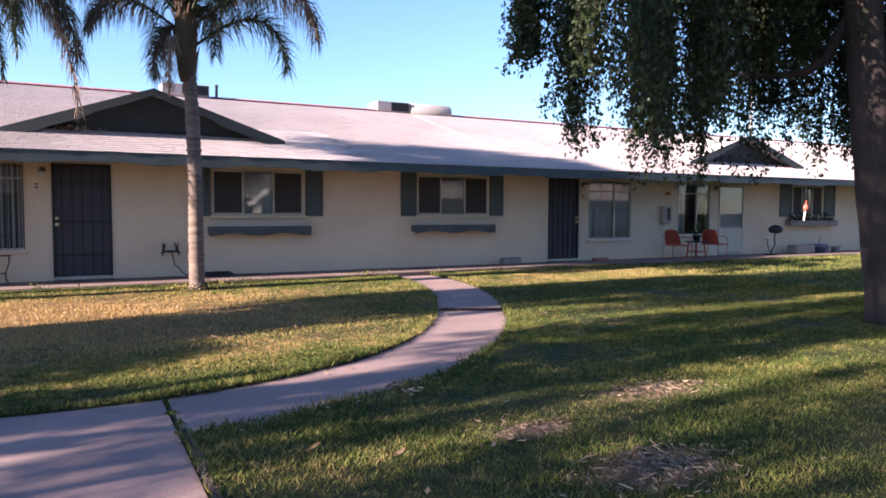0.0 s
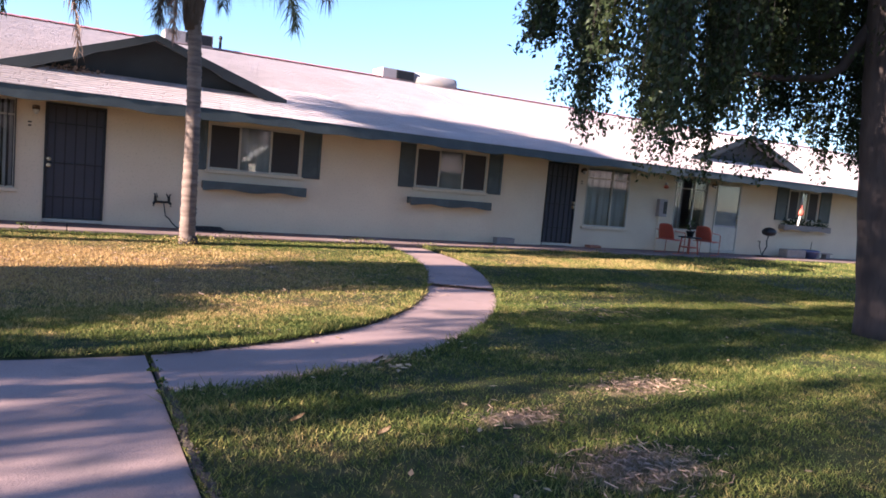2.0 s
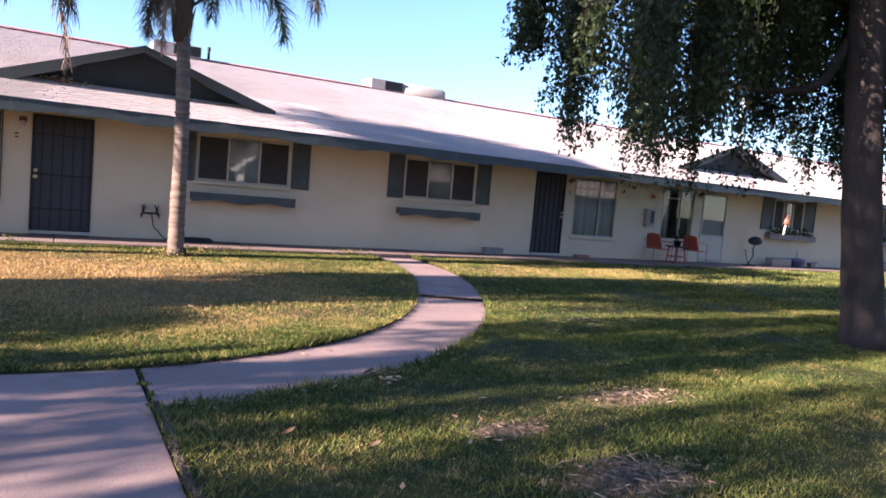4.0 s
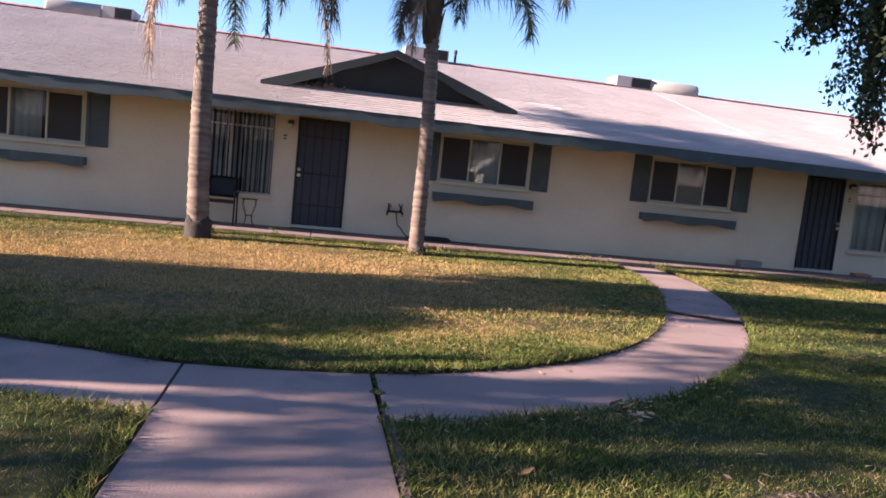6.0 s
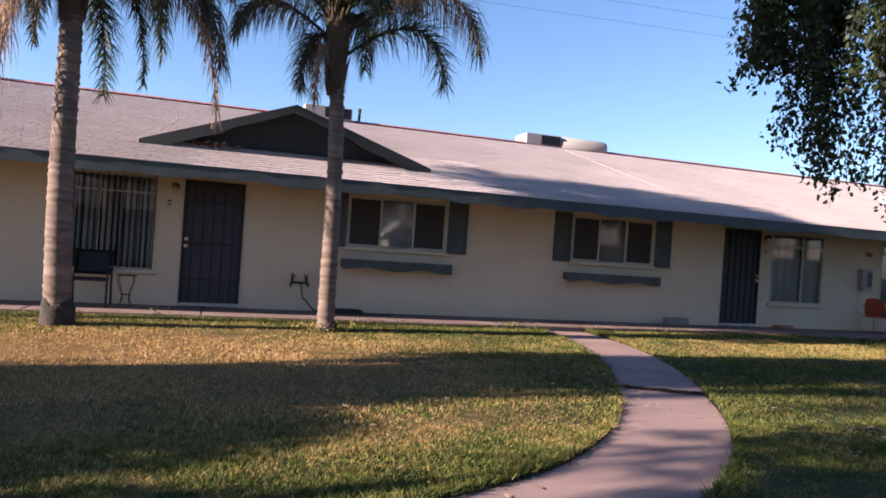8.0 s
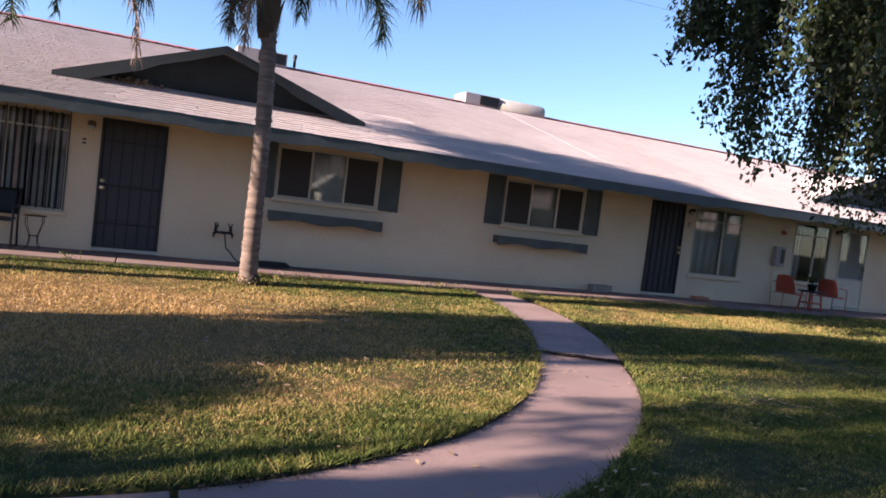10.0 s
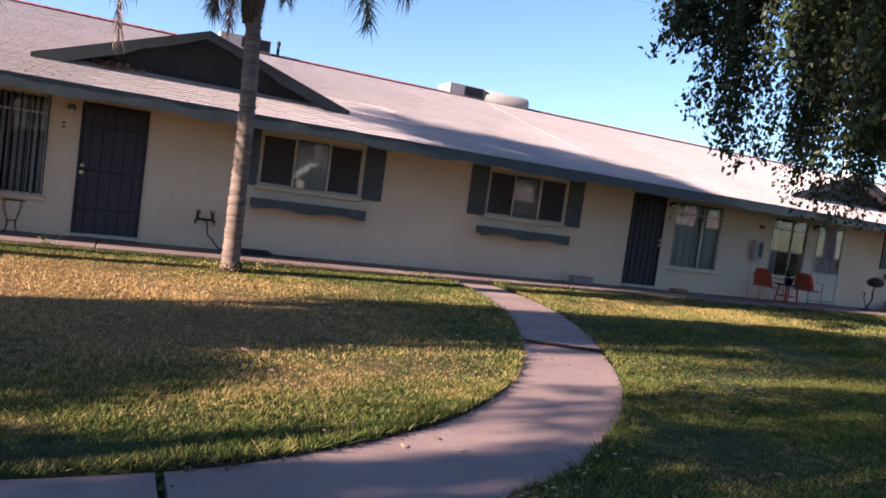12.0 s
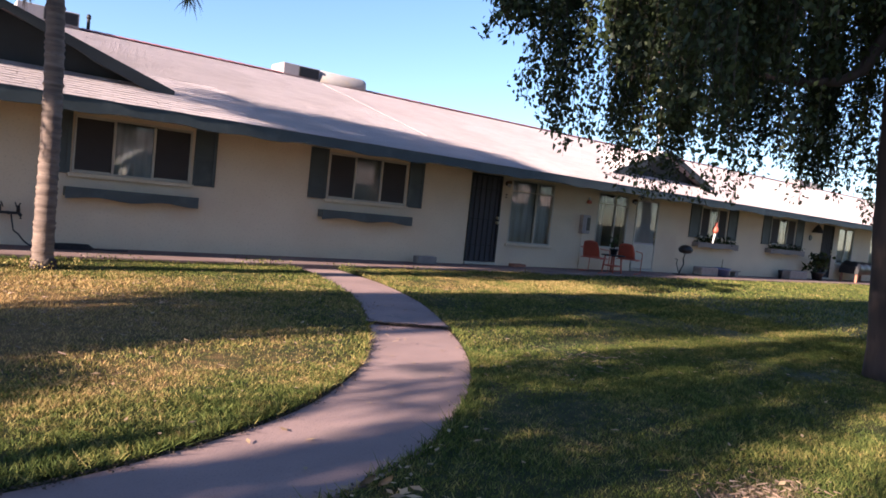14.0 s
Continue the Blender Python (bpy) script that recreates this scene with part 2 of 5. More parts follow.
M_BARK = material("grey_brown_bark", (0.066, 0.047, 0.041), 0.95, second=(0.039, 0.027, 0.024), scale=5, fine=26, amount=1, bump=1.0, bump_scale=14, stretch=(1, 1, 0.25))
M_LEAF = leaf_material("weeping_leaves", (0.055, 0.072, 0.026), (0.028, 0.043, 0.017), 0.4)
M_DRYLEAF = material("fallen_leaf", (0.336, 0.2, 0.096), 0.8, second=(0.44, 0.336, 0.2), scale=2, fine=60, island=0.4, per_object=0.4)
M_TERRA = material("terracotta", (0.36, 0.15, 0.09), 0.8, second=(0.26, 0.11, 0.07), scale=8, fine=60)
M_BLUE = material("blue_glaze", (0.07, 0.10, 0.22), 0.3, second=(0.05, 0.07, 0.15), scale=8, fine=60)
M_STONE = material("grey_stone", (0.26, 0.23, 0.21), 0.9, second=(0.18, 0.16, 0.15), scale=8, fine=60, bump=0.5, bump_scale=40)


# ---------------------------------------------------------------- mesh helpers
def box(bm, x0, x1, y0, y1, z0, z1, bevel=0.0):
    r = bmesh.ops.create_cube(bm, size=1.0, matrix=Matrix.LocRotScale(((x0 + x1) / 2, (y0 + y1) / 2, (z0 + z1) / 2), None, (abs(x1 - x0), abs(y1 - y0), abs(z1 - z0))))
    if bevel:
        edges = list({e for v in r["verts"] for e in v.link_edges})
        bmesh.ops.bevel(bm, geom=edges, offset=bevel, segments=2, affect="EDGES", profile=0.5)
    return bm


def tube(bm, pts, radii, sides=8, cap=True):
    """A tapered tube along points."""
    pts = [Vector(p) for p in pts]
    rings = []
    for i, p in enumerate(pts):
        d = (pts[min(i + 1, len(pts) - 1)] - pts[max(i - 1, 0)]).normalized()
        a = d.orthogonal().normalized() if abs(d.z) > 0.95 else d.cross(Vector((0, 0, 1))).normalized()
        if abs(d.z) > 0.95:
            a = (Vector((1, 0, 0)) - d * d.x).normalized()
        c = d.cross(a)
        r = radii[i] if isinstance(radii, (list, tuple)) else radii
        rings.append([bm.verts.new(p + (a * math.cos(2 * math.pi * k / sides) + c * math.sin(2 * math.pi * k / sides)) * r) for k in range(sides)])
    for r0, r1 in zip(rings, rings[1:]):
        for k in range(sides):
            bm.faces.new((r0[k], r0[(k + 1) % sides], r1[(k + 1) % sides], r1[k])).smooth = True
    if cap:
        bm.faces.new(rings[0][::-1])
        bm.faces.new(rings[-1])
    return bm


def lathe(bm, cx, cy, profile, sides=20):
    """Turned shape about a vertical axis: profile of (radius, z)."""
    rings = [[bm.verts.new((cx + r * math.cos(2 * math.pi * k / sides), cy + r * math.sin(2 * math.pi * k / sides), z)) for k in range(sides)] for r, z in profile]
    for r0, r1 in zip(rings, rings[1:]):
        for k in range(sides):
            bm.faces.new((r0[k], r0[(k + 1) % sides], r1[(k + 1) % sides], r1[k])).smooth = True
    bm.faces.new(rings[0][::-1])
    bm.faces.new(rings[-1])
    return bm


def empty(name, at=(0, 0, 0)):
    ob = new(name)
    ob.location = at
    ob.empty_display_size = 0.1
    return ob


def part(name, bm, mat, parent=None, label=""):
    """One mesh object out of a bmesh in world metres; under a parent it keeps its place."""
    me = bpy.data.meshes.new(name)
    if parent is not None:
        o = parent
        off = Vector((0, 0, 0))
        while o is not None:
            off += o.location
            o = o.parent
        bmesh.ops.translate(bm, vec=-off, verts=bm.verts)
    bmesh.ops.recalc_face_normals(bm, faces=bm.faces)
    bm.to_mesh(me)
    bm.free()
    me.materials.append(mat)
    ob = new(name, me)
    ob.parent = parent
    if label:
        ob["label"] = label
    return ob


def raw_mesh(name, verts, faces, mat, parent=None, smooth=False):
    """A mesh out of arrays, all faces with the same number of corners."""
    verts, faces = np.asarray(verts, np.float32), np.asarray(faces, np.int32)
    me = bpy.data.meshes.new(name)
    me.vertices.add(len(verts))
    me.vertices.foreach_set("co", verts.ravel())
    n, k = faces.shape
    me.loops.add(n * k)
    me.loops.foreach_set("vertex_index", faces.ravel())
    me.polygons.add(n)
    me.polygons.foreach_set("loop_start", np.arange(0, n * k, k, dtype=np.int32))
    if smooth:
        me.polygons.foreach_set("use_smooth", np.ones(n, dtype=bool))
    me.update(calc_edges=True)
    me.materials.append(mat)
    ob = new(name, me)
    ob.parent = parent
    return ob


rng = np.random.default_rng(7)


# ---------------------------------------------------------------- ground, path
def spline(ctrl, n):
    """Catmull-Rom through control points."""
    p = np.array([2 * np.array(ctrl[0]) - ctrl[1], *ctrl, 2 * np.array(ctrl[-1]) - ctrl[-2]], float)
    out = []
    for i in range(1, len(p) - 2):
        for t in np.linspace(0, 1, n, endpoint=False):
            a, b, c, d = p[i - 1], p[i], p[i + 1], p[i + 2]
            out.append(0.5 * (2 * b + (c - a) * t + (2 * a - 5 * b + 4 * c - d) * t * t + (3 * b - a - 3 * c + d) * t ** 3))
    out.append(p[-2])
    return np.array(out)


CURVE = spline([(6.46, -1.25), (6.30, -2.9), (5.84, -4.55), (5.12, -6.08), (4.45, -7.22), (3.75, -8.08), (2.86, -8.83), (1.87, -9.30), (0.9, -9.525), (-0.36, -9.495), (-1.2, -9.24), (-2.6, -8.75), (-5.5, -7.6), (-9.0, -6.4)], 24)
HALF_W = 0.452
WALK_X0, WALK_X1 = -0.36, 0.86
PATH_Z = -0.125


def lawn_z(x, y):
    """Lawn level: a little higher towards the building."""
    t = np.clip((y + 6.0) / 4.0, 0, 1)
    return -0.105 + 0.035 * t


def path_gap(x, y):
    """Distance past the edge of the concrete, negative on it."""
    x, y = np.asarray(x, float), np.asarray(y, float)
    best = np.full(x.shape, 1e9)
    for c in CURVE[::3]:
        best = np.minimum(best, np.hypot(x - c[0], y - c[1]))
    gap = best - HALF_W
    straight = np.maximum(np.maximum(WALK_X0 - x, x - WALK_X1), y + 9.6)
    gap = np.minimum(gap, straight)
    wall_walk = -1.28 - y
    return np.minimum(gap, wall_walk)


def build_ground():
    fine_x, fine_y = np.arange(-9, 14.001, 0.09), np.arange(-15.5, -1.0, 0.09)
    far = np.geomspace(1, 900, 26)
    xs = np.concatenate([-9 - far[::-1], fine_x, 14 + far])
    ys = np.concatenate([-15.5 - far[::-1], fine_y, fine_y[-1] + far])
    gx, gy = np.meshgrid(xs, ys)
    z = lawn_z(gx, gy) + 0.012 * np.sin(gx * 1.7 + np.sin(gy * 1.3)) * np.cos(gy * 2.1)
    gap = path_gap(gx, gy)
    z = np.where(gap < 0.02, np.minimum(z, PATH_Z - 0.07), z)
    v = np.stack([gx, gy, z], -1).reshape(-1, 3)
    w = len(xs)
    i = (np.arange(len(ys) - 1)[:, None] * w + np.arange(w - 1)[None]).ravel()
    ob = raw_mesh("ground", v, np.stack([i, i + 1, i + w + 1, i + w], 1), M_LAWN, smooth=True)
    tagged(ob, "patchy green and straw-dry lawn around a curving path", "lawn", kind="structure")


build_ground()

pavement = tagged(empty("pavement", (0, 0, PATH_Z)), "pinkish worn concrete garden path in cast slabs", "path", kind="structure")


def slab_strip(a, b, z, square=""):
    """One cast slab along the curve between two sample numbers, 10 cm thick, with softened edges."""
    pts = CURVE[a:b + 1]
    d = np.gradient(pts, axis=0)
    d /= np.linalg.norm(d, axis=1)[:, None]
    pts = pts.copy()
    pts[0] += d[0] * (0.004 if square == "first" else 0.018)
    pts[-1] -= d[-1] * (-0.002 if square == "last" else 0.018)
    nrm = np.stack([-d[:, 1], d[:, 0]], 1)
    # an end that butts against the straight walk is cut square to it
    for k in range(12):
        if square:
            i = k if square == "first" else len(pts) - 1 - k
            nrm[i] = nrm[i] * k / 12 + np.array((0.0, -1.0)) * (1 - k / 12)
            nrm[i] /= np.linalg.norm(nrm[i])
    bm = bmesh.new()
    prof = ((-HALF_W, -0.1), (-HALF_W, -0.012), (-HALF_W + 0.012, 0), (HALF_W - 0.012, 0), (HALF_W, -0.012), (HALF_W, -0.1))
    rows = [[bm.verts.new((*(p + n * o), z + h)) for o, h in prof] for p, n in zip(pts, nrm)]
    for r0, r1 in zip(rows, rows[1:]):
        for k in range(6):
            bm.faces.new((r0[k], r0[(k + 1) % 6], r1[(k + 1) % 6], r1[k]))
    bm.faces.new(rows[0])
    bm.faces.new(rows[-1][::-1])
    return bm


def nearest(x, y):
    return int(np.argmin(np.hypot(CURVE[:, 0] - x, CURVE[:, 1] - y)))


CUTS = [0, nearest(5.1, -6.12), nearest(0.88, -9.53), nearest(-0.36, -9.495), nearest(-3.2, -8.5), nearest(-6.0, -7.7), len(CURVE) - 1]
for n, (a, b) in enumerate(zip(CUTS, CUTS[1:])):
    if n == 2:
        continue
    part("paving_slab", slab_strip(a, b, PATH_Z + (0.03 if n == 0 else 0.0), {1: "last", 3: "first"}.get(n, "")), M_CONC, pavement)
# where the straight walk meets the curve: one slab, its far edge bowed
pts = CURVE[CUTS[2]:CUTS[3] + 1]
d = np.gradient(pts, axis=0)
d /= np.linalg.norm(d, axis=1)[:, None]
far_edge = pts + np.stack([d[:, 1], -d[:, 0]], 1) * HALF_W
xs = np.linspace(WALK_X1, WALK_X0 + 0.012, 15)
ys = np.interp(-xs, -far_edge[:, 0], far_edge[:, 1])
bm = bmesh.new()
rim = [(x, y) for x, y in zip(xs, ys)] + [(WALK_X0, -12.415), (WALK_X1, -12.415)]
lo, side, hi = [[bm.verts.new((x + k * (0.25 - x), y + k * (-10.7 - y), PATH_Z + h)) for x, y in rim] for k, h in ((0, -0.1), (0, -0.01), (0.008, 0.0))]
for r0, r1 in ((lo, side), (side, hi)):
    for k in range(len(rim)):
        bm.faces.new((r0[k], r0[(k + 1) % len(rim)], r1[(k + 1) % len(rim)], r1[k]))
bm.faces.new(hi)
bm.faces.new(lo[::-1])
part("paving_slab", bm, M_CONC, pavement)
yy = -12.43
while yy > -24:
    bm = bmesh.new()
    box(bm, WALK_X0, WALK_X1, yy - 2.38, yy - 0.012, PATH_Z - 0.1, PATH_Z, 0.012)
    part("paving_slab", bm, M_CONC, pavement)
    yy -= 2.4

walkway = tagged(empty("walkway", (0, 0, -0.04)), "reddish worn concrete walkway along the house wall", "walkway", kind="structure")
xx = -14.0
while xx < 44:
    bm = bmesh.new()
    box(bm, xx + 0.006, xx + 2.394, -1.26, -0.004, -0.16, -0.03, 0.01)
    part("paving_slab", bm, M_WALK, walkway)
    xx += 2.4

# ---------------------------------------------------------------- the long house
X_END0, X_END1 = -14.0, 44.0
HOUSE_D = 9.9
EAVE_Y, EAVE_Z, RIDGE_Y, SLOPE = -1.05, 2.255, 4.75, 0.3335
RIDGE_Z = EAVE_Z + SLOPE * (RIDGE_Y - EAVE_Y)
# openings: x0, x1, z0, z1
WINDOWS = {
    "a0": (-5.60, -3.77, 1.15, 2.06), "b0": (-1.90, -0.43, 0.54, 2.08), "a1": (2.77, 4.60, 1.15, 2.06), "a2": (7.26, 9.13, 1.15, 2.06),
    "b2": (12.20, 13.68, 0.52, 2.06), "b4": (15.40, 16.70, 0.58, 2.05), "a5": (20.35, 21.85, 1.12, 2.08), "a6": (24.75, 26.55, 1.12, 2.08),
    "b6": (30.15, 31.60, 0.62, 2.02), "b8": (33.3, 34.7, 0.62, 2.02)}
DOORS = {"d1": (0.0, 0.97, -0.02, 2.08), "d2": (10.92, 11.87, -0.02, 2.08), "d4": (17.05, 18.10, -0.02, 2.04), "d6": (28.75, 29.70, -0.02, 2.08), "d8": (35.3, 36.2, -0.02, 2.08)}


def build_walls():
    holes = sorted([*WINDOWS.values(), *DOORS.values()])
    bm = bmesh.new()
    x = X_END0
    top = EAVE_Z + 0.14
    for x0, x1, z0, z1 in holes:
        box(bm, x, x0, 0, 0.2, -0.16, top)
        if z0 > 0:
            box(bm, x0, x1, 0, 0.2, -0.16, z0)
        box(bm, x0, x1, 0, 0.2, z1, top)
        x = x1
    box(bm, x, X_END1, 0, 0.2, -0.16, top)
    tagged(part("wall_front", bm, M_WALL), "cream painted masonry wall of a long single-storey house", "wall", kind="structure")
    bm = bmesh.new()
    box(bm, X_END0, X_END1, HOUSE_D - 0.2, HOUSE_D, -0.16, top)
    tagged(part("wall_back", bm, M_WALL), "cream painted rear wall of the long house", "wall", kind="structure")
    for name, x in (("wall_west", X_END0), ("wall_east", X_END1 - 0.2)):
        bm = bmesh.new()
        box(bm, x, x + 0.2, 0.2, HOUSE_D - 0.2, -0.16, top)
        tagged(part(name, bm, M_WALL), "cream painted end wall of the long house", "wall", kind="structure")
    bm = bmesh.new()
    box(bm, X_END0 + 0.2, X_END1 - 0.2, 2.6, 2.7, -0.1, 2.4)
    tagged(part("wall_inner", bm, M_ROOM_SHADE), "inner wall seen through the windows, coloured dark as in shade", "wall", kind="structure")
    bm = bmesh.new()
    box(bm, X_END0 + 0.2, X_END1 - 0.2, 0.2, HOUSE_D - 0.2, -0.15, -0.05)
    tagged(part("floor", bm, M_ROOM_SHADE), "floor inside the house, coloured dark as in shade", "floor", kind="structure")
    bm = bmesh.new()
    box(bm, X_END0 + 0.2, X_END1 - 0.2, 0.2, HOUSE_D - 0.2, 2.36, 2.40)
    tagged(part("ceiling", bm, M_ROOM_SHADE), "flat ceiling inside the house, coloured dark as in shade", "ceiling", kind="structure")


build_walls()


def roof_z(y):
    return EAVE_Z + SLOPE * (RIDGE_Y - abs(y - RIDGE_Y) - EAVE_Y)


def build_roof():
    roof = tagged(empty("roof", (15, RIDGE_Y, RIDGE_Z)), "low-pitched roof of pale pinkish-grey asphalt shingles", "roof", kind="structure")
    y_far = 2 * RIDGE_Y - EAVE_Y
    bm = bmesh.new()
    rows = []
    for x in (X_END0 - 0.4, X_END1 + 0.4):
        rows.append([bm.verts.new((x, y, z)) for y, z in ((EAVE_Y, EAVE_Z - 0.02), (RIDGE_Y, RIDGE_Z - 0.02), (y_far, EAVE_Z - 0.02), (y_far, EAVE_Z - 0.09), (RIDGE_Y, RIDGE_Z - 0.16), (EAVE_Y, EAVE_Z - 0.09))])
    for k in range(6):
        bm.faces.new((rows[0][k], rows[0][(k + 1) % 6], rows[1][(k + 1) % 6], rows[1][k]))
    bm.faces.new(rows[0])
    bm.faces.new(rows[1][::-1])
    part("roof_deck", bm, M_SHINGLE, roof)
    # shingle tabs, course by course, each a thin wedge lapped over the one below
    run = math.hypot(1, SLOPE)
    uy, uz = 1 / run, SLOPE / run
    ny, nz_ = -uz, uy
    v, f, loose = [], [], []
    courses = int((RIDGE_Y - EAVE_Y) * run / 0.15)
    for c in range(courses):
        s0 = c * 0.15 - 0.03
        off = (c % 2) * 0.16 + (c % 5) * 0.023
        lim0, lim1 = X_END0 - 0.4, X_END1 + 0.4
        x = lim0 + off - 0.33
        while x < lim1:
            w = 0.317 + 0.006 * rng.random()
            a, b = max(x, lim0), min(x + w, lim1)
            if b - a > 0.03 and c < 17 and 0.0 < a and b < 5.6:
                loose.append(((a + b) / 2, s0))
            elif b - a > 0.03:
                lift = 0.007 + 0.005 * rng.random()
                drop = 0.012 * rng.random() - 0.006
                n = len(v)
                for s, h in ((s0 + drop, lift), (s0 + 0.17, 0.002)):
                    for xx in (a, b):
                        v.append((xx, EAVE_Y + s * uy + ny * h, EAVE_Z - 0.012 + s * uz + nz_ * h))
                for xx in (a, b):
                    s = s0 + drop
                    v.append((xx, EAVE_Y + s * uy - ny * 0.004, EAVE_Z - 0.012 + s * uz - nz_ * 0.004))
                f += [(n, n + 1, n + 3, n + 2), (n + 4, n + 5, n + 1, n)]
            x += 0.33
    v = np.array(v) - np.array(roof.location)
    ob = raw_mesh("shingles", v, f, M_SHINGLE, roof)
    tagged(ob, kind="stuff")
    # the tabs over the door and window, each by itself, on three shared meshes
    shapes = []
    for k in range(3):
        bm = bmesh.new()
        lift, drop, hw = 0.007 + 0.0015 * k, 0.004 * (k - 1), 0.1585 + 0.001 * k
        rows = []
        for xx in (-hw, hw):
            rows.append([bm.verts.new((xx, sv * uy + ny * h, sv * uz + nz_ * h)) for sv, h in ((drop, -0.004), (drop, lift), (0.17, 0.002), (0.17, -0.004))])
        for q in range(4):
            bm.faces.new((rows[0][q], rows[0][(q + 1) % 4], rows[1][(q + 1) % 4], rows[1][q]))
        bmesh.ops.recalc_face_normals(bm, faces=bm.faces)
        me = bpy.data.meshes.new("shingle")
        bm.to_mesh(me)
        bm.free()
        me.materials.append(M_SHINGLE)
        shapes.append(me)
    for n_tab, (xc, s0) in enumerate(loose):
        ob = new("shingle", shapes[(n_tab * 7) % 3])
        ob.parent = roof
        ob.location = Vector((xc, EAVE_Y + s0 * uy, EAVE_Z - 0.012 + s0 * uz)) - roof.location
    # ridge cap, overlapping folded pieces
    v, f = [], []
    x = X_END0 - 0.4
    while x < X_END1 + 0.4:
        n = len(v)
        for xx, h in ((x, 0.032), (x + 0.3, 0.02)):
            for dy in (-0.15, 0, 0.15):
                v.append((xx, RIDGE_Y + dy, RIDGE_Z - abs(dy) * SLOPE + h + 0.006 * rng.random()))
        f += [(n, n + 3, n + 4, n + 1), (n + 1, n + 4, n + 5, n + 2)]
        x += 0.25
    ob = raw_mesh("ridge_cap", np.array(v) - np.array(roof.location), f, M_RIDGE, roof)
    ob["label"] = "faded red ridge shingles"
    # fascia with a wavy lower edge
    bm = bmesh.new()
    step, pts = 0.08, []
    n = int((X_END1 - X_END0 + 0.8) / step)
    for i in range(n + 1):
        x = X_END0 - 0.4 + i * step
        wave = 0.035 * max(0, math.sin(x * 2 * math.pi / 2.9)) + 0.012 * math.sin(x * 2 * math.pi / 0.97)
        ring = [bm.verts.new(p) for p in ((x, EAVE_Y - 0.022, EAVE_Z - 0.022), (x, EAVE_Y + 0.02, EAVE_Z - 0.022), (x, EAVE_Y + 0.02, EAVE_Z - 0.225 + wave), (x, EAVE_Y - 0.022, EAVE_Z - 0.225 + wave))]
        pts.append(ring)
    for a, b in zip(pts, pts[1:]):
        for k in range(4):
            bm.faces.new((a[k], a[(k + 1) % 4], b[(k + 1) % 4], b[k]))
    part("fascia", bm, M_TRIM, roof, "grey-green painted fascia board with a scalloped edge")
    bm = bmesh.new()
    box(bm, X_END0 - 0.38, X_END1 + 0.38, EAVE_Y + 0.024, -0.003, EAVE_Z - 0.13, EAVE_Z - 0.10)
    part("soffit", bm, M_WHITE, roof, "pale painted soffit")
    # metal flashing strip running down the slope
    bm = bmesh.new()
    rows = []
    for y in (4.3, 0.1):
        x = 9.2 + (4.3 - y) * 0.165
        rows.append([bm.verts.new((x + d, y, roof_z(y) + h)) for d, h in ((-0.024, 0.008), (0.024, 0.008), (0.024, 0.016), (-0.024, 0.016))])
    for k in range(4):
        bm.faces.new((rows[0][k], rows[0][(k + 1) % 4], rows[1][(k + 1) % 4], rows[1][k]))
    bm.faces.new(rows[0])
    bm.faces.new(rows[1][::-1])
    part("flashing", bm, M_FLASH, roof, "pale flashing strip down the slope")


build_roof()


def build_gable(cx):
    """A false gable on the roof: dark triangular face, scalloped barge boards, its own little roof."""
    g = tagged(empty("roof_gable", (cx, 0.6, 2.8)), "dark grey-green roof gable with scalloped barge boards", "gable", kind="structure")
    half, face_y, front_y, apex = 2.5, 0.42, 0.05, 3.53
    slope = (apex - 2.66) / half
    back = lambda z: RIDGE_Y - (RIDGE_Z - z) / SLOPE
    bm = bmesh.new()
    for s in (-1, 1):
        rows = []
        for i in range(13):
            u = i / 12
            z = apex - slope * half * u
            y = front_y + 0.012
            rows.append([bm.verts.new((cx + s * half * u, yy, zz)) for yy, zz in ((y, z), (back(z), z), (back(z), z - 0.05), (y, z - 0.05))])
        for r0, r1 in zip(rows, rows[1:]):
            for k in range(4):
                bm.faces.new((r0[k], r0[(k + 1) % 4], r1[(k + 1) % 4], r1[k]))
        bm.faces.new(rows[0])
        bm.faces.new(rows[-1][::-1])
    part("gable_roof", bm, M_SHINGLE, g)
    bm = bmesh.new()
    vs0 = [bm.verts.new((cx + x, face_y, z)) for x, z in ((-half * 0.9, roof_z(face_y) - 0.1), (half * 0.9, roof_z(face_y) - 0.1), (half * 0.9, 2.74), (0, apex - 0.06), (-half * 0.9, 2.74))]
    vs1 = [bm.verts.new((v.co.x, face_y + 0.05, v.co.z)) for v in vs0]
    bm.faces.new(vs0)
    bm.faces.new(vs1[::-1])
    for k in range(5):
        bm.faces.new((vs0[k], vs0[(k + 1) % 5], vs1[(k + 1) % 5], vs1[k]))
    part("gable_face", bm, M_GABLE, g, "dark painted gable face")
    for s in (-1, 1):
        bm = bmesh.new()
        rows = []
        n = 30
        for i in range(n + 1):
            u = i / n
            x, z = cx + s * half * u, apex + 0.02 - slope * half * u
            step = min(1.0, max(0.0, (u - 0.38) / 0.14))
            d = 0.125 + 0.05 * u + 0.065 * step * step * (3 - 2 * step) + 0.02 * math.sin(u * 7.0)
            d = max(0.015, min(d, z - 2.615))
            y = front_y - 0.03
            rows.append([bm.verts.new(p) for p in ((x, y, z), (x, y + 0.04, z), (x, y + 0.04, z - d), (x, y, z - d))])
        for a, b in zip(rows, rows[1:]):
            for k in range(4):
                bm.faces.new((a[k], a[(k + 1) % 4], b[(k + 1) % 4], b[k]))
        bm.faces.new(rows[0])
        bm.faces.new(rows[-1][::-1])
        part("barge_board", bm, M_BARGE, g)


build_gable(1.74)
build_gable(18.4)


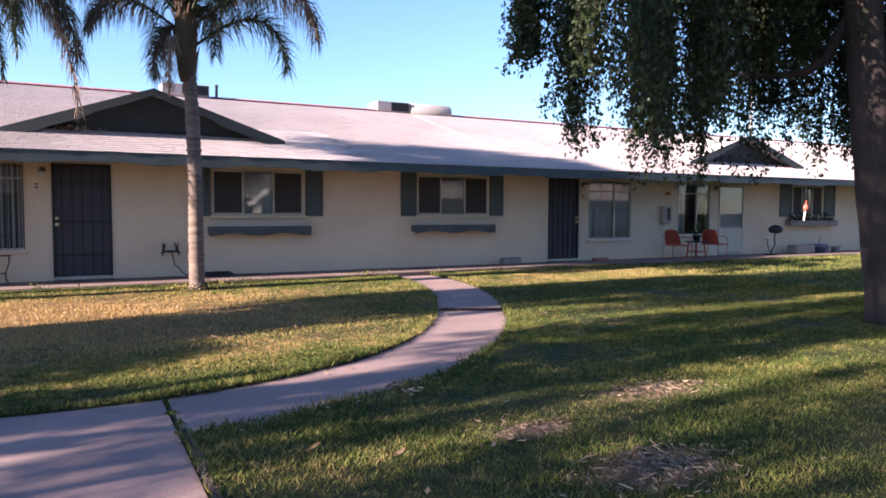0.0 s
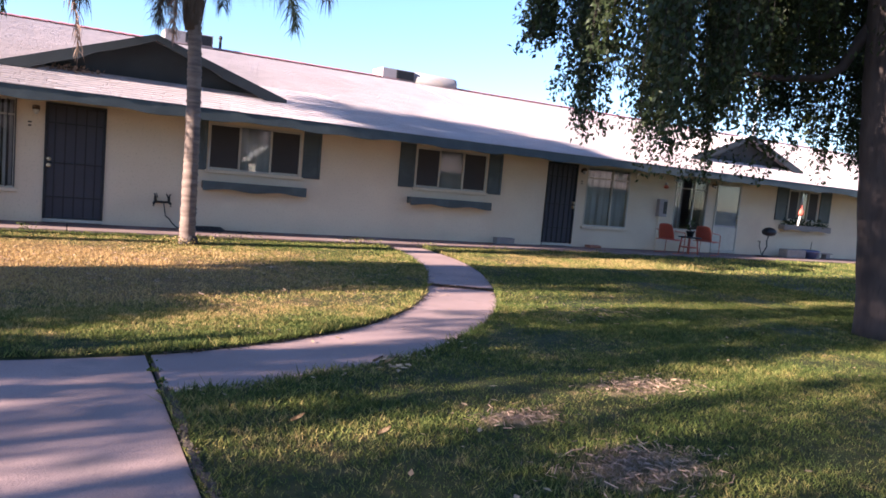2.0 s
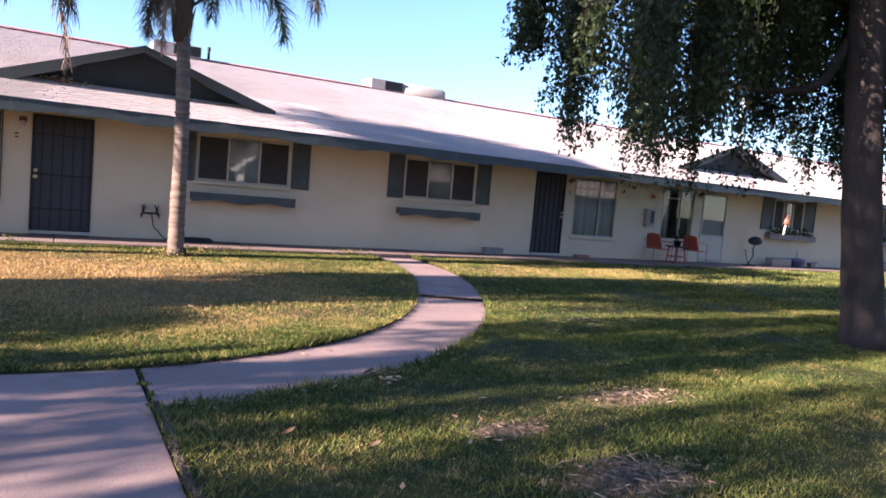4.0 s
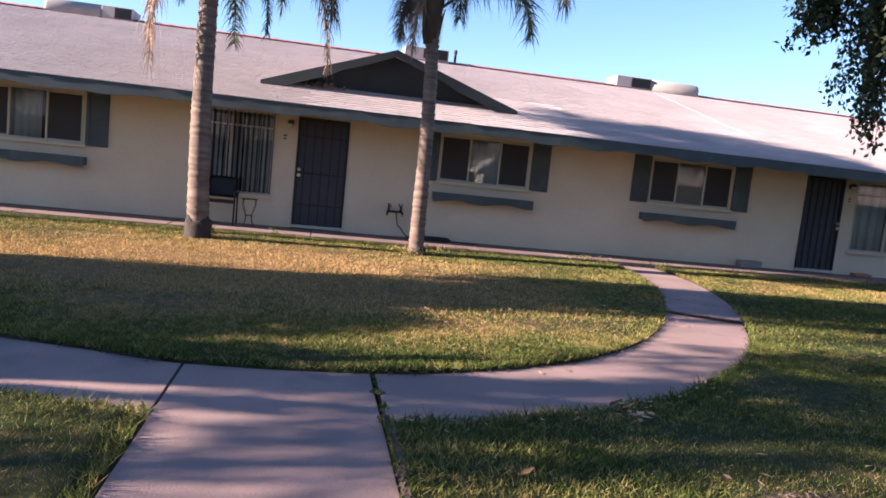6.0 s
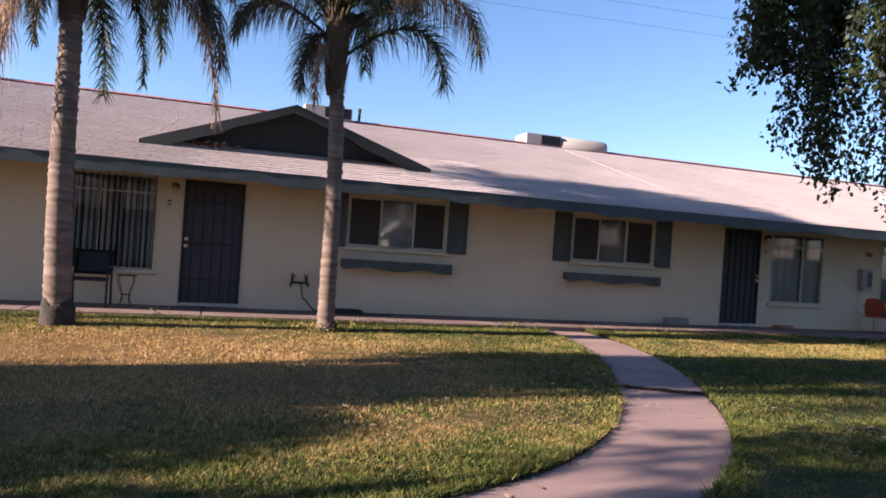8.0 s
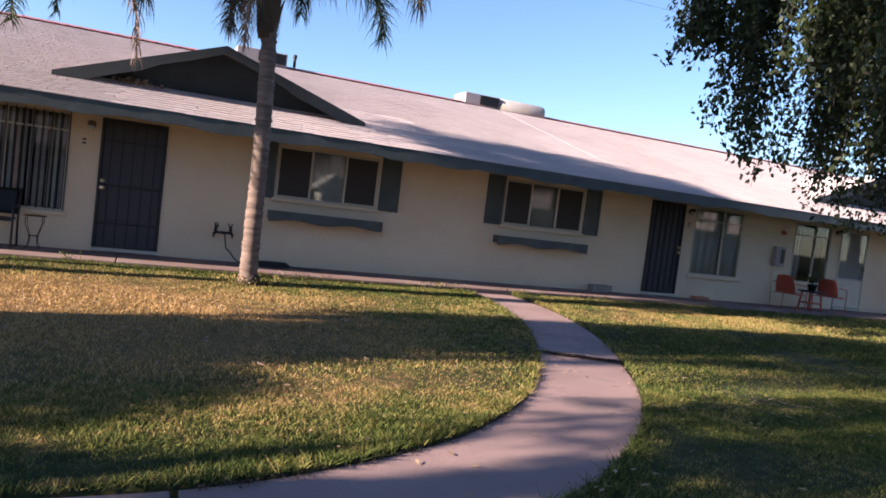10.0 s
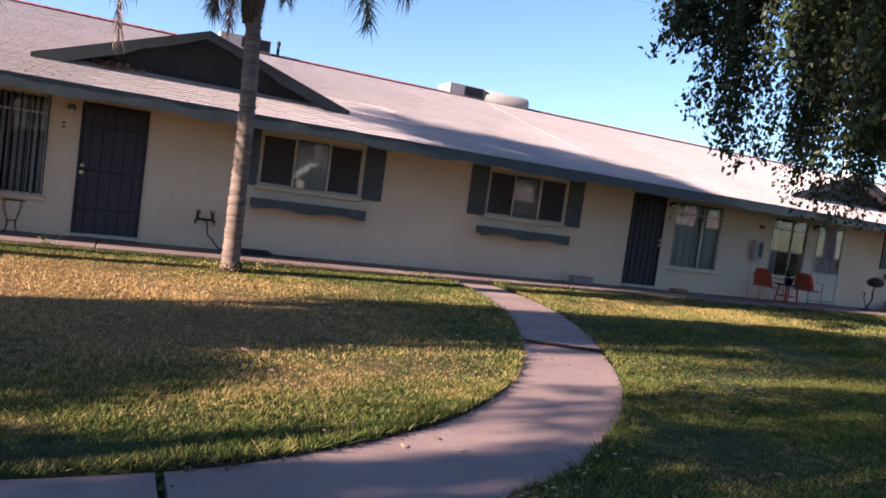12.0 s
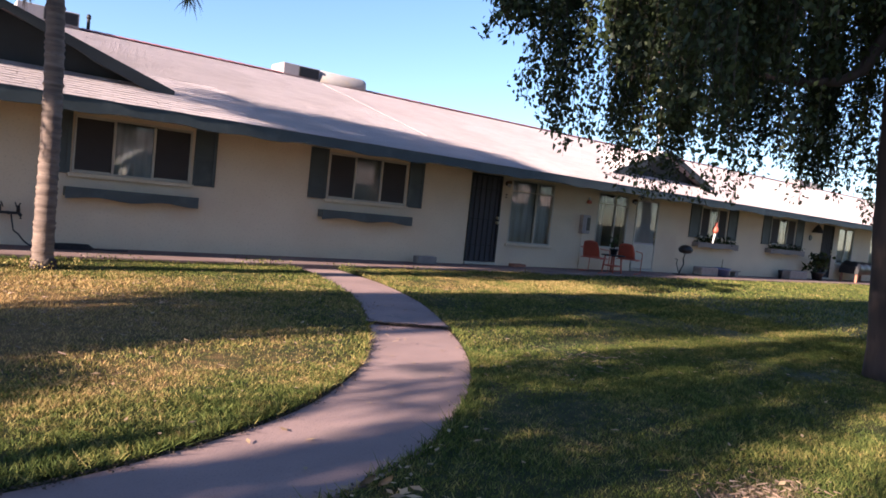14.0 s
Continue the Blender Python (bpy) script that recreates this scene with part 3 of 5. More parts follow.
def build_window(key, n, style):
    """A framed window in its opening: frame, mullions, panes, sill, and what hangs behind the glass."""
    x0, x1, z0, z1 = WINDOWS[key]
    w = tagged(empty("window_%d" % n, ((x0 + x1) / 2, 0, z0)), style["label"], "window", kind="structure")
    fr = 0.035
    bm = bmesh.new()
    for a in ((x0, x1, z1 - fr, z1), (x0, x1, z0, z0 + fr), (x0, x0 + fr, z0 + fr, z1 - fr), (x1 - fr, x1, z0 + fr, z1 - fr)):
        box(bm, a[0] + 0.002, a[1] - 0.002, -0.012, 0.07, a[2] + 0.002, a[3] - 0.002, 0.004)
    part("window_frame", bm, M_ALU, w)
    cuts = [x0 + fr] + [x0 + (x1 - x0) * c for c in style["mullions"]] + [x1 - fr]
    for c in cuts[1:-1]:
        bm = bmesh.new()
        box(bm, c - 0.018, c + 0.018, 0.0, 0.06, z0 + fr, z1 - fr, 0.004)
        part("mullion", bm, M_ALU, w)
    if style.get("transom"):
        bm = bmesh.new()
        box(bm, x0 + fr, x1 - fr, 0.0, 0.055, style["transom"] - 0.015, style["transom"] + 0.015, 0.003)
        part("transom_bar", bm, M_ALU, w)
    for a, b in zip(cuts, cuts[1:]):
        bm = bmesh.new()
        box(bm, a + 0.004, b - 0.004, 0.03, 0.036, z0 + fr, z1 - fr)
        p = part("pane", bm, M_GLASS, w)
        p.visible_shadow = False
    for a, b in style.get("screens", ()):
        bm = bmesh.new()
        xa, xb = x0 + (x1 - x0) * a, x0 + (x1 - x0) * b
        box(bm, xa + 0.036, xb - 0.022, 0.014, 0.018, z0 + fr, z1 - fr)
        scr = part("insect_screen", bm, M_SCREEN, w, "dark insect screen")
        bm = bmesh.new()
        for q in ((xa + 0.036, xb - 0.022, z0 + fr, z0 + fr + 0.014), (xa + 0.036, xb - 0.022, z1 - fr - 0.014, z1 - fr)):
            box(bm, q[0], q[1], 0.008, 0.013, q[2], q[3])
        part("screen_frame", bm, M_ALU, scr)
    bm = bmesh.new()
    box(bm, x0 - 0.06, x1 + 0.06, -0.055, -0.001, z0 - 0.065, z0 - 0.004, 0.008)
    part("window_sill", bm, M_WALL, w)
    for a, b, mat, lo, gathers, lab in style.get("drapes", ()):
        xa, xb = x0 + (x1 - x0) * a, x0 + (x1 - x0) * b
        bm = bmesh.new()
        n_s = max(6, int((xb - xa) * 60))
        rows = []
        for i in range(n_s + 1):
            x = xa + (xb - xa) * i / n_s
            y = 0.10 + 0.022 * math.sin(x * gathers) + 0.008 * math.sin(x * gathers * 2.3)
            rows.append([bm.verts.new((x, y, z)) for z in (z1 - 0.02, z0 + (z1 - z0) * lo + 0.02)] + [bm.verts.new((x, y + 0.004, z)) for z in (z0 + (z1 - z0) * lo + 0.02, z1 - 0.02)])
        for r0, r1 in zip(rows, rows[1:]):
            for k in range(4):
                bm.faces.new((r0[k], r0[(k + 1) % 4], r1[(k + 1) % 4], r1[k])).smooth = True
        part("curtain", bm, mat, w, lab)
    if style.get("slats"):
        k = style["slats"]
        for i in range(k):
            x = x0 + fr + (x1 - x0 - 2 * fr) * (i + 0.5) / k
            bm = bmesh.new()
            box(bm, x - 0.026, x + 0.026, 0.075, 0.079, z0 + 0.04, z1 - 0.04)
            s = part("slat", bm, M_BLIND if i % 7 else M_CURTAIN, w)
    if style.get("bars"):
        k = style["bars"]
        for i in range(k + 1):
            x = x0 + 0.01 + (x1 - x0 - 0.02) * i / k
            bm = bmesh.new()
            box(bm, x - 0.008, x + 0.008, -0.04, -0.024, z0 + 0.02, z1 - 0.01)
            part("bar", bm, M_IRON, w)
    if style.get("shutters"):
        for a, b in style["shutters"]:
            bm = bmesh.new()
            box(bm, a, a + 0.06, -0.035, -0.003, z0 - 0.02, z1 + 0.045, 0.004)
            box(bm, b - 0.06, b, -0.035, -0.003, z0 - 0.02, z1 + 0.045, 0.004)
            for zc in (z0 - 0.02, (z0 + z1) / 2 - 0.03, z1 - 0.025):
                box(bm, a + 0.06, b - 0.06, -0.035, -0.003, zc, zc + 0.07, 0.004)
            box(bm, a + 0.06, b - 0.06, -0.018, -0.003, z0, z1)
            part("shutter", bm, M_TRIM, w, "grey-green painted panelled shutter")
    return w


def sh(x0, x1, wl=0.385):
    return ((x0 - 0.03 - wl, x0 - 0.03), (x1 + 0.045, x1 + 0.045 + wl))


THIRD = (0.325, 0.665)
STYLES = {
    "a0": dict(label="three-pane slider window with grey-green shutters", mullions=THIRD, screens=((0.0, 0.325), (0.665, 1.0)), shutters=sh(-5.6, -3.77), drapes=((0.02, 0.6, M_CURTAIN, 0.0, 40, "pale curtain"),)),
    "b0": dict(label="tall window with iron bars and dark vertical blinds", mullions=(0.42,), slats=16, bars=12, transom=1.80),
    "a1": dict(label="three-pane slider window with shutters and white curtain", mullions=THIRD, screens=((0.0, 0.325), (0.665, 1.0)), shutters=sh(2.77, 4.60), drapes=((0.33, 0.67, M_CURTAIN, 0.0, 30, "white gathered curtain"),)),
    "a2": dict(label="three-pane slider window with shutters and pale blind", mullions=THIRD, screens=((0.0, 0.325), (0.665, 1.0)), shutters=sh(7.26, 9.13), drapes=((0.32, 0.67, M_GREYBLIND, 0.0, 8, "grey blind"),)),
    "b2": dict(label="tall window with white sheer curtains", mullions=(0.6,), transom=1.78, drapes=((0.02, 0.59, M_CURTAIN, 0.0, 24, "white sheer curtain"), (0.60, 0.98, M_CURTAIN, 0.0, 20, "white sheer curtain"))),
    "b4": dict(label="tall window with half-drawn pale curtains", mullions=(0.58,), transom=1.76, drapes=((0.0, 0.3, M_GREYBLIND, 0.0, 38, "grey curtain"),)),
    "a5": dict(label="far slider window with weathered shutters", mullions=THIRD, screens=((0.0, 0.325), (0.665, 1.0)), shutters=((19.74, 20.30), (21.92, 22.48)), drapes=((0.35, 0.66, M_CURTAIN, 0.0, 30, "white curtain"),)),
    "a6": dict(label="far slider window with weathered shutters", mullions=THIRD, screens=((0.0, 0.325), (0.665, 1.0)), shutters=((24.15, 24.70), (26.6, 27.15)), drapes=((0.3, 0.6, M_CURTAIN, 0.0, 30, "white curtain"),)),
    "b6": dict(label="far tall window with pale curtains", mullions=(0.5,), drapes=((0.05, 0.9, M_CURTAIN, 0.0, 30, "pale curtain"),)),
    "b8": dict(label="far tall window with pale curtains", mullions=(0.5,), drapes=((0.05, 0.9, M_CURTAIN, 0.0, 30, "pale curtain"),)),
}
for i, k in enumerate(WINDOWS, 1):
    build_window(k, i, STYLES[k])


def build_door(key, n, label, mesh_mat, frame_mat, light=False):
    """Security screen door: frame, mesh panel, bars, lock and threshold, with the house door behind."""
    x0, x1, z0, z1 = DOORS[key]
    z0 = 0.0
    d = tagged(empty("door_%d" % n, ((x0 + x1) / 2, 0, z0)), label, "door", kind="structure")
    bm = bmesh.new()
    for a in ((x0, x1, z1 - 0.05, z1), (x0, x0 + 0.045, 0.04, z1 - 0.05), (x1 - 0.045, x1, 0.04, z1 - 0.05)):
        box(bm, a[0] + 0.002, a[1] - 0.002, -0.03, 0.05, a[2], a[3] - 0.002, 0.004)
    part("door_frame", bm, frame_mat, d)
    bm = bmesh.new()
    box(bm, x0 + 0.002, x1 - 0.002, -0.06, 0.12, -0.02, 0.035, 0.006)
    part("threshold", bm, M_ALU, d, "worn pale threshold")
    bm = bmesh.new()
    box(bm, x0 + 0.05, x1 - 0.05, 0.012, 0.022, 0.05, z1 - 0.055)
    part("mesh_panel", bm, mesh_mat, d)
    if not light:
        k = 6
        for i in range(1, k):
            x = x0 + (x1 - x0) * i / k
            bm = bmesh.new()
            box(bm, x - 0.012, x + 0.012, -0.014, 0.006, 0.05, z1 - 0.055)
            part("bar", bm, M_IRON, d)
        for z in (0.42, 1.02, 1.72):
            bm = bmesh.new()
            box(bm, x0 + 0.045, x1 - 0.045, -0.016, 0.008, z, z + 0.022, 0.003)
            part("rail", bm, M_IRON, d)
    else:
        bm = bmesh.new()
        box(bm, x0 + 0.045, x1 - 0.045, -0.016, 0.01, 0.05, 0.75, 0.005)
        part("kick_panel", bm, frame_mat, d)
        bm = bmesh.new()
        box(bm, x0 + 0.06, x1 - 0.06, -0.006, 0.0, 0.8, z1 - 0.09)
        part("pane", bm, M_GLASS, d).visible_shadow = False
    hx = x0 + 0.075 if key == "d1" else x1 - 0.075
    for z, r in ((1.09, 0.032), (0.98, 0.036)):
        bm = bmesh.new()
        bmesh.ops.create_uvsphere(bm, u_segments=14, v_segments=8, radius=r, matrix=Matrix.LocRotScale((hx, -0.05, z), None, (1, 0.8, 1)))
        bmesh.ops.create_cone(bm, cap_ends=True, segments=12, radius1=r * 1.1, radius2=r * 1.1, depth=0.02, matrix=Matrix.Translation((hx, -0.028, z)) @ Matrix.Rotation(radians(90), 4, "X"))
        part("lock", bm, M_BRASS, d, "worn brass lock")
    bm = bmesh.new()
    box(bm, x0 + 0.03, x1 - 0.03, 0.14, 0.18, 0.0, z1 - 0.02)
    part("inner_door", bm, M_BLACK if not light else M_ALU, d)


build_door("d1", 1, "dark steel security screen door, shut, with brass lock", M_DOORMESH, M_IRON)
build_door("d2", 2, "dark steel security screen door, shut, with barred mesh", M_DOORMESH, M_IRON)
build_door("d4", 3, "beige storm door with a glazed upper half", M_BLIND, M_ALU, True)
build_door("d6", 4, "dark security screen door far along the wall", M_DOORMESH, M_IRON)
build_door("d8", 5, "dark security screen door far along the wall", M_DOORMESH, M_IRON)


def build_planter(x0, x1, z_top, label, mat):
    """Window box: front board with a scalloped lower edge, back, ends, bottom."""
    p = tagged(empty("window_box", ((x0 + x1) / 2, 0, z_top - 0.17)), label, "window box", group="window boxes under the windows")
    bm = bmesh.new()
    n = 40
    rows = []
    for i in range(n + 1):
        x = x0 + (x1 - x0) * i / n
        u = i / n
        low = z_top - 0.165 + 0.022 * math.sin(u * math.pi * 4 - 1.2)
        rows.append([bm.verts.new(q) for q in ((x, -0.225, z_top), (x, -0.20, z_top), (x, -0.20, low), (x, -0.225, low))])
    for a, b in zip(rows, rows[1:]):
        for k in range(4):
            bm.faces.new((a[k], a[(k + 1) % 4], b[(k + 1) % 4], b[k]))
    bm.faces.new(rows[0])
    bm.faces.new(rows[-1][::-1])
    part("front_board", bm, mat, p)
    for xa in (x0 + 0.004, x1 - 0.026):
        bm = bmesh.new()
        box(bm, xa, xa + 0.022, -0.199, -0.004, z_top - 0.15, z_top - 0.006, 0.003)
        part("end_board", bm, mat, p)
    bm = bmesh.new()
    box(bm, x0 + 0.03, x1 - 0.03, -0.198, -0.004, z_top - 0.13, z_top - 0.105)
    part("bottom_board", bm, mat, p)
    return p


build_planter(-5.7, -3.68, 0.93, "empty grey-green wooden window box with scalloped front", M_TRIM)
build_planter(2.67, 4.71, 0.93, "empty grey-green wooden window box with scalloped front", M_TRIM)
build_planter(7.10, 9.22, 0.93, "empty grey-green wooden window box with scalloped front", M_TRIM)


# ---------------------------------------------------------------- palms and trees
def frond(v, f, rib, az, seed, leaf=0.55, dense=104, hang=1.0):
    """The leaflets of one feather frond along its midrib's points; adds quads to v, f."""
    r = random.Random(seed)
    n = len(rib) - 1
    for k in range(dense):
        u = 0.12 + 0.88 * (k + r.random()) / dense
        t = u * n
        i = min(int(t), n - 1)
        q = rib[i].lerp(rib[i + 1], t - i)
        d = (rib[i + 1] - rib[i]).normalized()
        side = d.cross(Vector((0, 0, 1)))
        side = side.normalized() if side.length > 0.05 else Vector((-math.sin(az), math.cos(az), 0))
        up = side.cross(d)
        for s in (-1, 1):
            ln = leaf * (0.6 + 0.8 * math.sin(math.pi * min(u, 0.97) ** 0.8)) * r.uniform(0.7, 1.15)
            out = (side * s * r.uniform(0.4, 1.0) + up * r.uniform(-0.5, 0.8) + d * r.uniform(0.15, 0.6)).normalized()
            w = 0.0078 * r.uniform(0.8, 1.3)
            a = q.copy()
            heading = out
            wide = heading.cross(Vector((r.uniform(-1, 1), r.uniform(-1, 1), 0.6))).normalized() * w
            for m in range(3):
                heading = (heading + Vector((0, 0, (-0.25 - 0.38 * m) * hang))).normalized()
                b = a + heading * ln / 3
                taper0, taper1 = (1.0, 0.9, 0.55)[m], (0.9, 0.55, 0.06)[m]
                j = len(v)
                v.extend((a - wide * taper0, a + wide * taper0, b + wide * taper1, b - wide * taper1))
                f.append((j, j + 1, j + 2, j + 3))
                a = b


def midrib(base, az, reach, rise, tip):
    """Points of an arching midrib: out by reach, climbing at first by rise, ending at tip metres over its base."""
    pts = []
    for i in range(15):
        u = i / 14
        out = reach * (1 - (1 - u) ** 1.6)
        pts.append(Vector(base) + Vector((math.cos(az) * out, math.sin(az) * out, rise * u - (rise - tip) * u ** 2.2)))
    return pts


def build_palm(x, y, r0, r1, z_crown, lean, seed, label, fronds, upper, boot, fat, collar):
    """A palm: fronds are (bearing, reach, height of the base, rise, tip, leaflet length, state)."""
    z0 = float(lawn_z(x, y)) - 0.06
    palm = tagged(empty("palm_tree", (x, y, z0)), label, "palm tree", group="palms before the house")
    r = random.Random(seed)
    bm = bmesh.new()
    pts, rad = [], []
    n = 150
    lips = set()
    step = 0
    while step < n:
        step += r.choice((2, 3, 4, 5, 6))
        lips.add(step)
    for i in range(n + 1):
        u = i / n
        z = z0 + u * (z_crown - z0)
        flare = 0.13 * math.exp(-u * 14)
        ring = r.uniform(0.010, 0.02) if i in lips else -0.006
        pts.append((x + lean * u + 0.025 * math.sin(u * 5 + seed), y, z))
        rad.append((r0 + (r1 - r0) * u) * (1 + flare) + ring * 0.6 + r.uniform(-0.003, 0.003))
    tube(bm, pts, rad, 18)
    part("trunk", bm, M_PALM, palm, "ringed pale grey-brown trunk")
    # rough sleeve added round the foot, darker than the trunk above
    bm = bmesh.new()
    hs = [0.0, 0.25, 0.5, 0.75, 0.92, 1.0]
    tube(bm, [(x, y, z0 + collar * h) for h in hs], [r0 * k + 0.012 * r.random() for k in (1.3, 1.24, 1.2, 1.17, 1.15, 1.08)], 22)
    for q in bm.verts:
        a = math.atan2(q.co.y - y, q.co.x - x)
        q.co.z += 0.05 * math.sin(a * 3 + seed) + 0.03 * math.sin(a * 7) if q.co.z > z0 + 0.6 * collar else 0
    part("root_collar", bm, M_FOOT, palm, "dark rough sleeve round the trunk's foot")
    top = Vector(pts[-1])
    # fibrous sheath of old frond bases round the top of the trunk
    bm = bmesh.new()
    low = boot - z_crown
    tube(bm, [top + Vector((0, 0, z)) for z in (low, low * 0.85, low * 0.5, 0.0, 0.35, 0.8)], [r1 * 1.02, r1 * (1 + 0.4 * fat), r1 * (1 + 0.7 * fat), r1 * (1 + 0.9 * fat), r1 * 1.3, 0.05], 14)
    for k in range(34):
        a = k * 2.4
        b = top + Vector((math.cos(a) * r1 * (0.9 + 0.35 * fat), math.sin(a) * r1 * (0.9 + 0.35 * fat), low * 0.8 + (0.5 - low) * k / 40))
        tube(bm, [b, b + Vector((math.cos(a) * 0.03, math.sin(a) * 0.03, 0.18)), b + Vector((math.cos(a) * 0.09, math.sin(a) * 0.09, 0.31 + 0.1 * r.random()))], [0.04, 0.028, 0.006], 5)
    part("boot", bm, M_FIBRE, palm, "brown fibrous frond bases")
    v, f = [], []
    for k in range(260):
        a = r.uniform(0, 6.283)
        b = top + Vector((math.cos(a) * r1 * (1 + 0.45 * fat), math.sin(a) * r1 * (1 + 0.45 * fat), low * r.random() + 0.2))
        e = b + Vector((math.cos(a) * 0.07, math.sin(a) * 0.07, -r.uniform(0.12, 0.4)))
        w = Vector((-math.sin(a), math.cos(a), 0)) * 0.006
        j = len(v)
        v.extend((b - w, b + w, e + w * 0.2, e - w * 0.2))
        f.append((j, j + 1, j + 2, j + 3))
    tagged(raw_mesh("fibre", np.array([tuple(p - palm.location) for p in v]), f, M_FIBRE, palm), kind="stuff")
    specs = list(fronds)
    for k in range(upper):
        behind = 90 + (k - 2) * 24 if k < 5 else 270 + (k - 6) * 50
        specs.append((behind + r.uniform(-8, 8), 1.6 + 0.4 * r.random(), z_crown + 0.3, 2.6 + 0.8 * (k % 3), 0.2 + 0.5 * r.random(), 0.55, "green"))
    for k, (bearing, reach, zb, rise, tip, leaf, state) in enumerate(specs):
        az = radians(bearing)
        mat = {"green": M_FROND, "stiff": M_FROND, "dead": M_DEAD, "fading": M_FADING}[state]
        base = Vector((top.x + math.cos(az) * r1, top.y + math.sin(az) * r1, zb))
        rib = midrib(base, az, reach, rise, tip)
        bm = bmesh.new()
        tube(bm, rib, [0.022 * (1 - i / (len(rib) + 1)) + 0.004 for i in range(len(rib))], 5)
        fr = part("frond", bm, mat, palm, "dead tan frond hanging down" if state == "dead" else "")
        v, f = [], []
        frond(v, f, rib, az, seed * 100 + k, leaf, 110 if state == "dead" else 210, {"stiff": 0.5, "dead": 1.6}.get(state, 1.7 if reach > 1 else 0.9))
        raw_mesh("leaf_blade", np.array([tuple(p - palm.location) for p in v]), f, mat, fr)
    return palm


build_palm(-1.32, -2.42, 0.165, 0.128, 4.45, -0.1, 3, "queen palm with ringed pale trunk and dead hanging fronds",
           ((357, 1.72, 4.3, 1.7, -0.85, 0.62, "fading"), (352, 1.72, 4.2, 1.6, -1.5, 0.42, "dead"), (8, 1.5, 4.5, 2.3, -0.5, 0.62, "green"), (20, 0.8, 4.3, 1.2, -1.15, 0.26, "green"),
            (62, 0.6, 4.25, 0.7, -1.25, 0.36, "green"), (183, 0.66, 4.3, 0.9, -1.9, 0.48, "dead"), (196, 0.66, 4.2, 0.8, -1.3, 0.42, "dead"), (215, 0.3, 4.3, 0.3, -0.9, 0.28, "fading"),
            (176, 1.7, 4.5, 1.9, -0.45, 0.5, "green"), (205, 1.5, 4.5, 2.2, -0.2, 0.5, "fading"), (335, 1.1, 4.4, 1.8, -0.6, 0.5, "green"), (40, 1.2, 4.4, 1.9, -0.7, 0.45, "green")), 8, 3.75, 0.35, 0.34)
build_palm(2.13, -2.38, 0.125, 0.098, 4.2, -0.12, 5, "slim queen palm with ringed trunk on the lawn",
           ((355, 1.5, 3.85, 2.1, -0.25, 0.5, "stiff"), (5, 2.15, 4.2, 3.0, 0.05, 0.6, "fading"), (181, 1.28, 4.1, 1.5, -0.12, 0.46, "fading"), (200, 0.2, 4.0, 0.1, -0.85, 0.3, "dead"),
            (160, 0.4, 4.1, 0.4, -0.75, 0.4, "fading"), (170, 1.6, 4.35, 3.0, 0.2, 0.5, "green"), (300, 0.8, 4.3, 2.2, 0.1, 0.45, "green"), (60, 1.2, 4.2, 2.0, -0.2, 0.45, "green")), 8, 3.3, 0.85, 0.16)


def leaf_cloud(points, size, sd, hang=0.6):
    """Small pointed leaves at points: each two triangles folded along the middle, mostly hanging."""
    g = np.random.default_rng(sd)
    n = len(points)
    d = g.normal(size=(n, 3))
    d[:, 2] -= hang * 2
    d /= np.linalg.norm(d, axis=1)[:, None]
    s = np.cross(d, g.normal(size=(n, 3)))
    s /= np.linalg.norm(s, axis=1)[:, None] + 1e-9
    ln = size * g.uniform(0.7, 1.4, (n, 1))
    wd = ln * g.uniform(0.2, 0.34, (n, 1))
    p = np.asarray(points)
    nn = np.cross(d, s) * ln * 0.1
    v = np.stack([p, p + d * ln * 0.45 + s * wd + nn, p + d * ln, p + d * ln * 0.45 - s * wd + nn], 1).reshape(-1, 3)
    i = np.arange(n) * 4
    return v, np.stack([i, i + 1, i + 2, i + 3], 1)


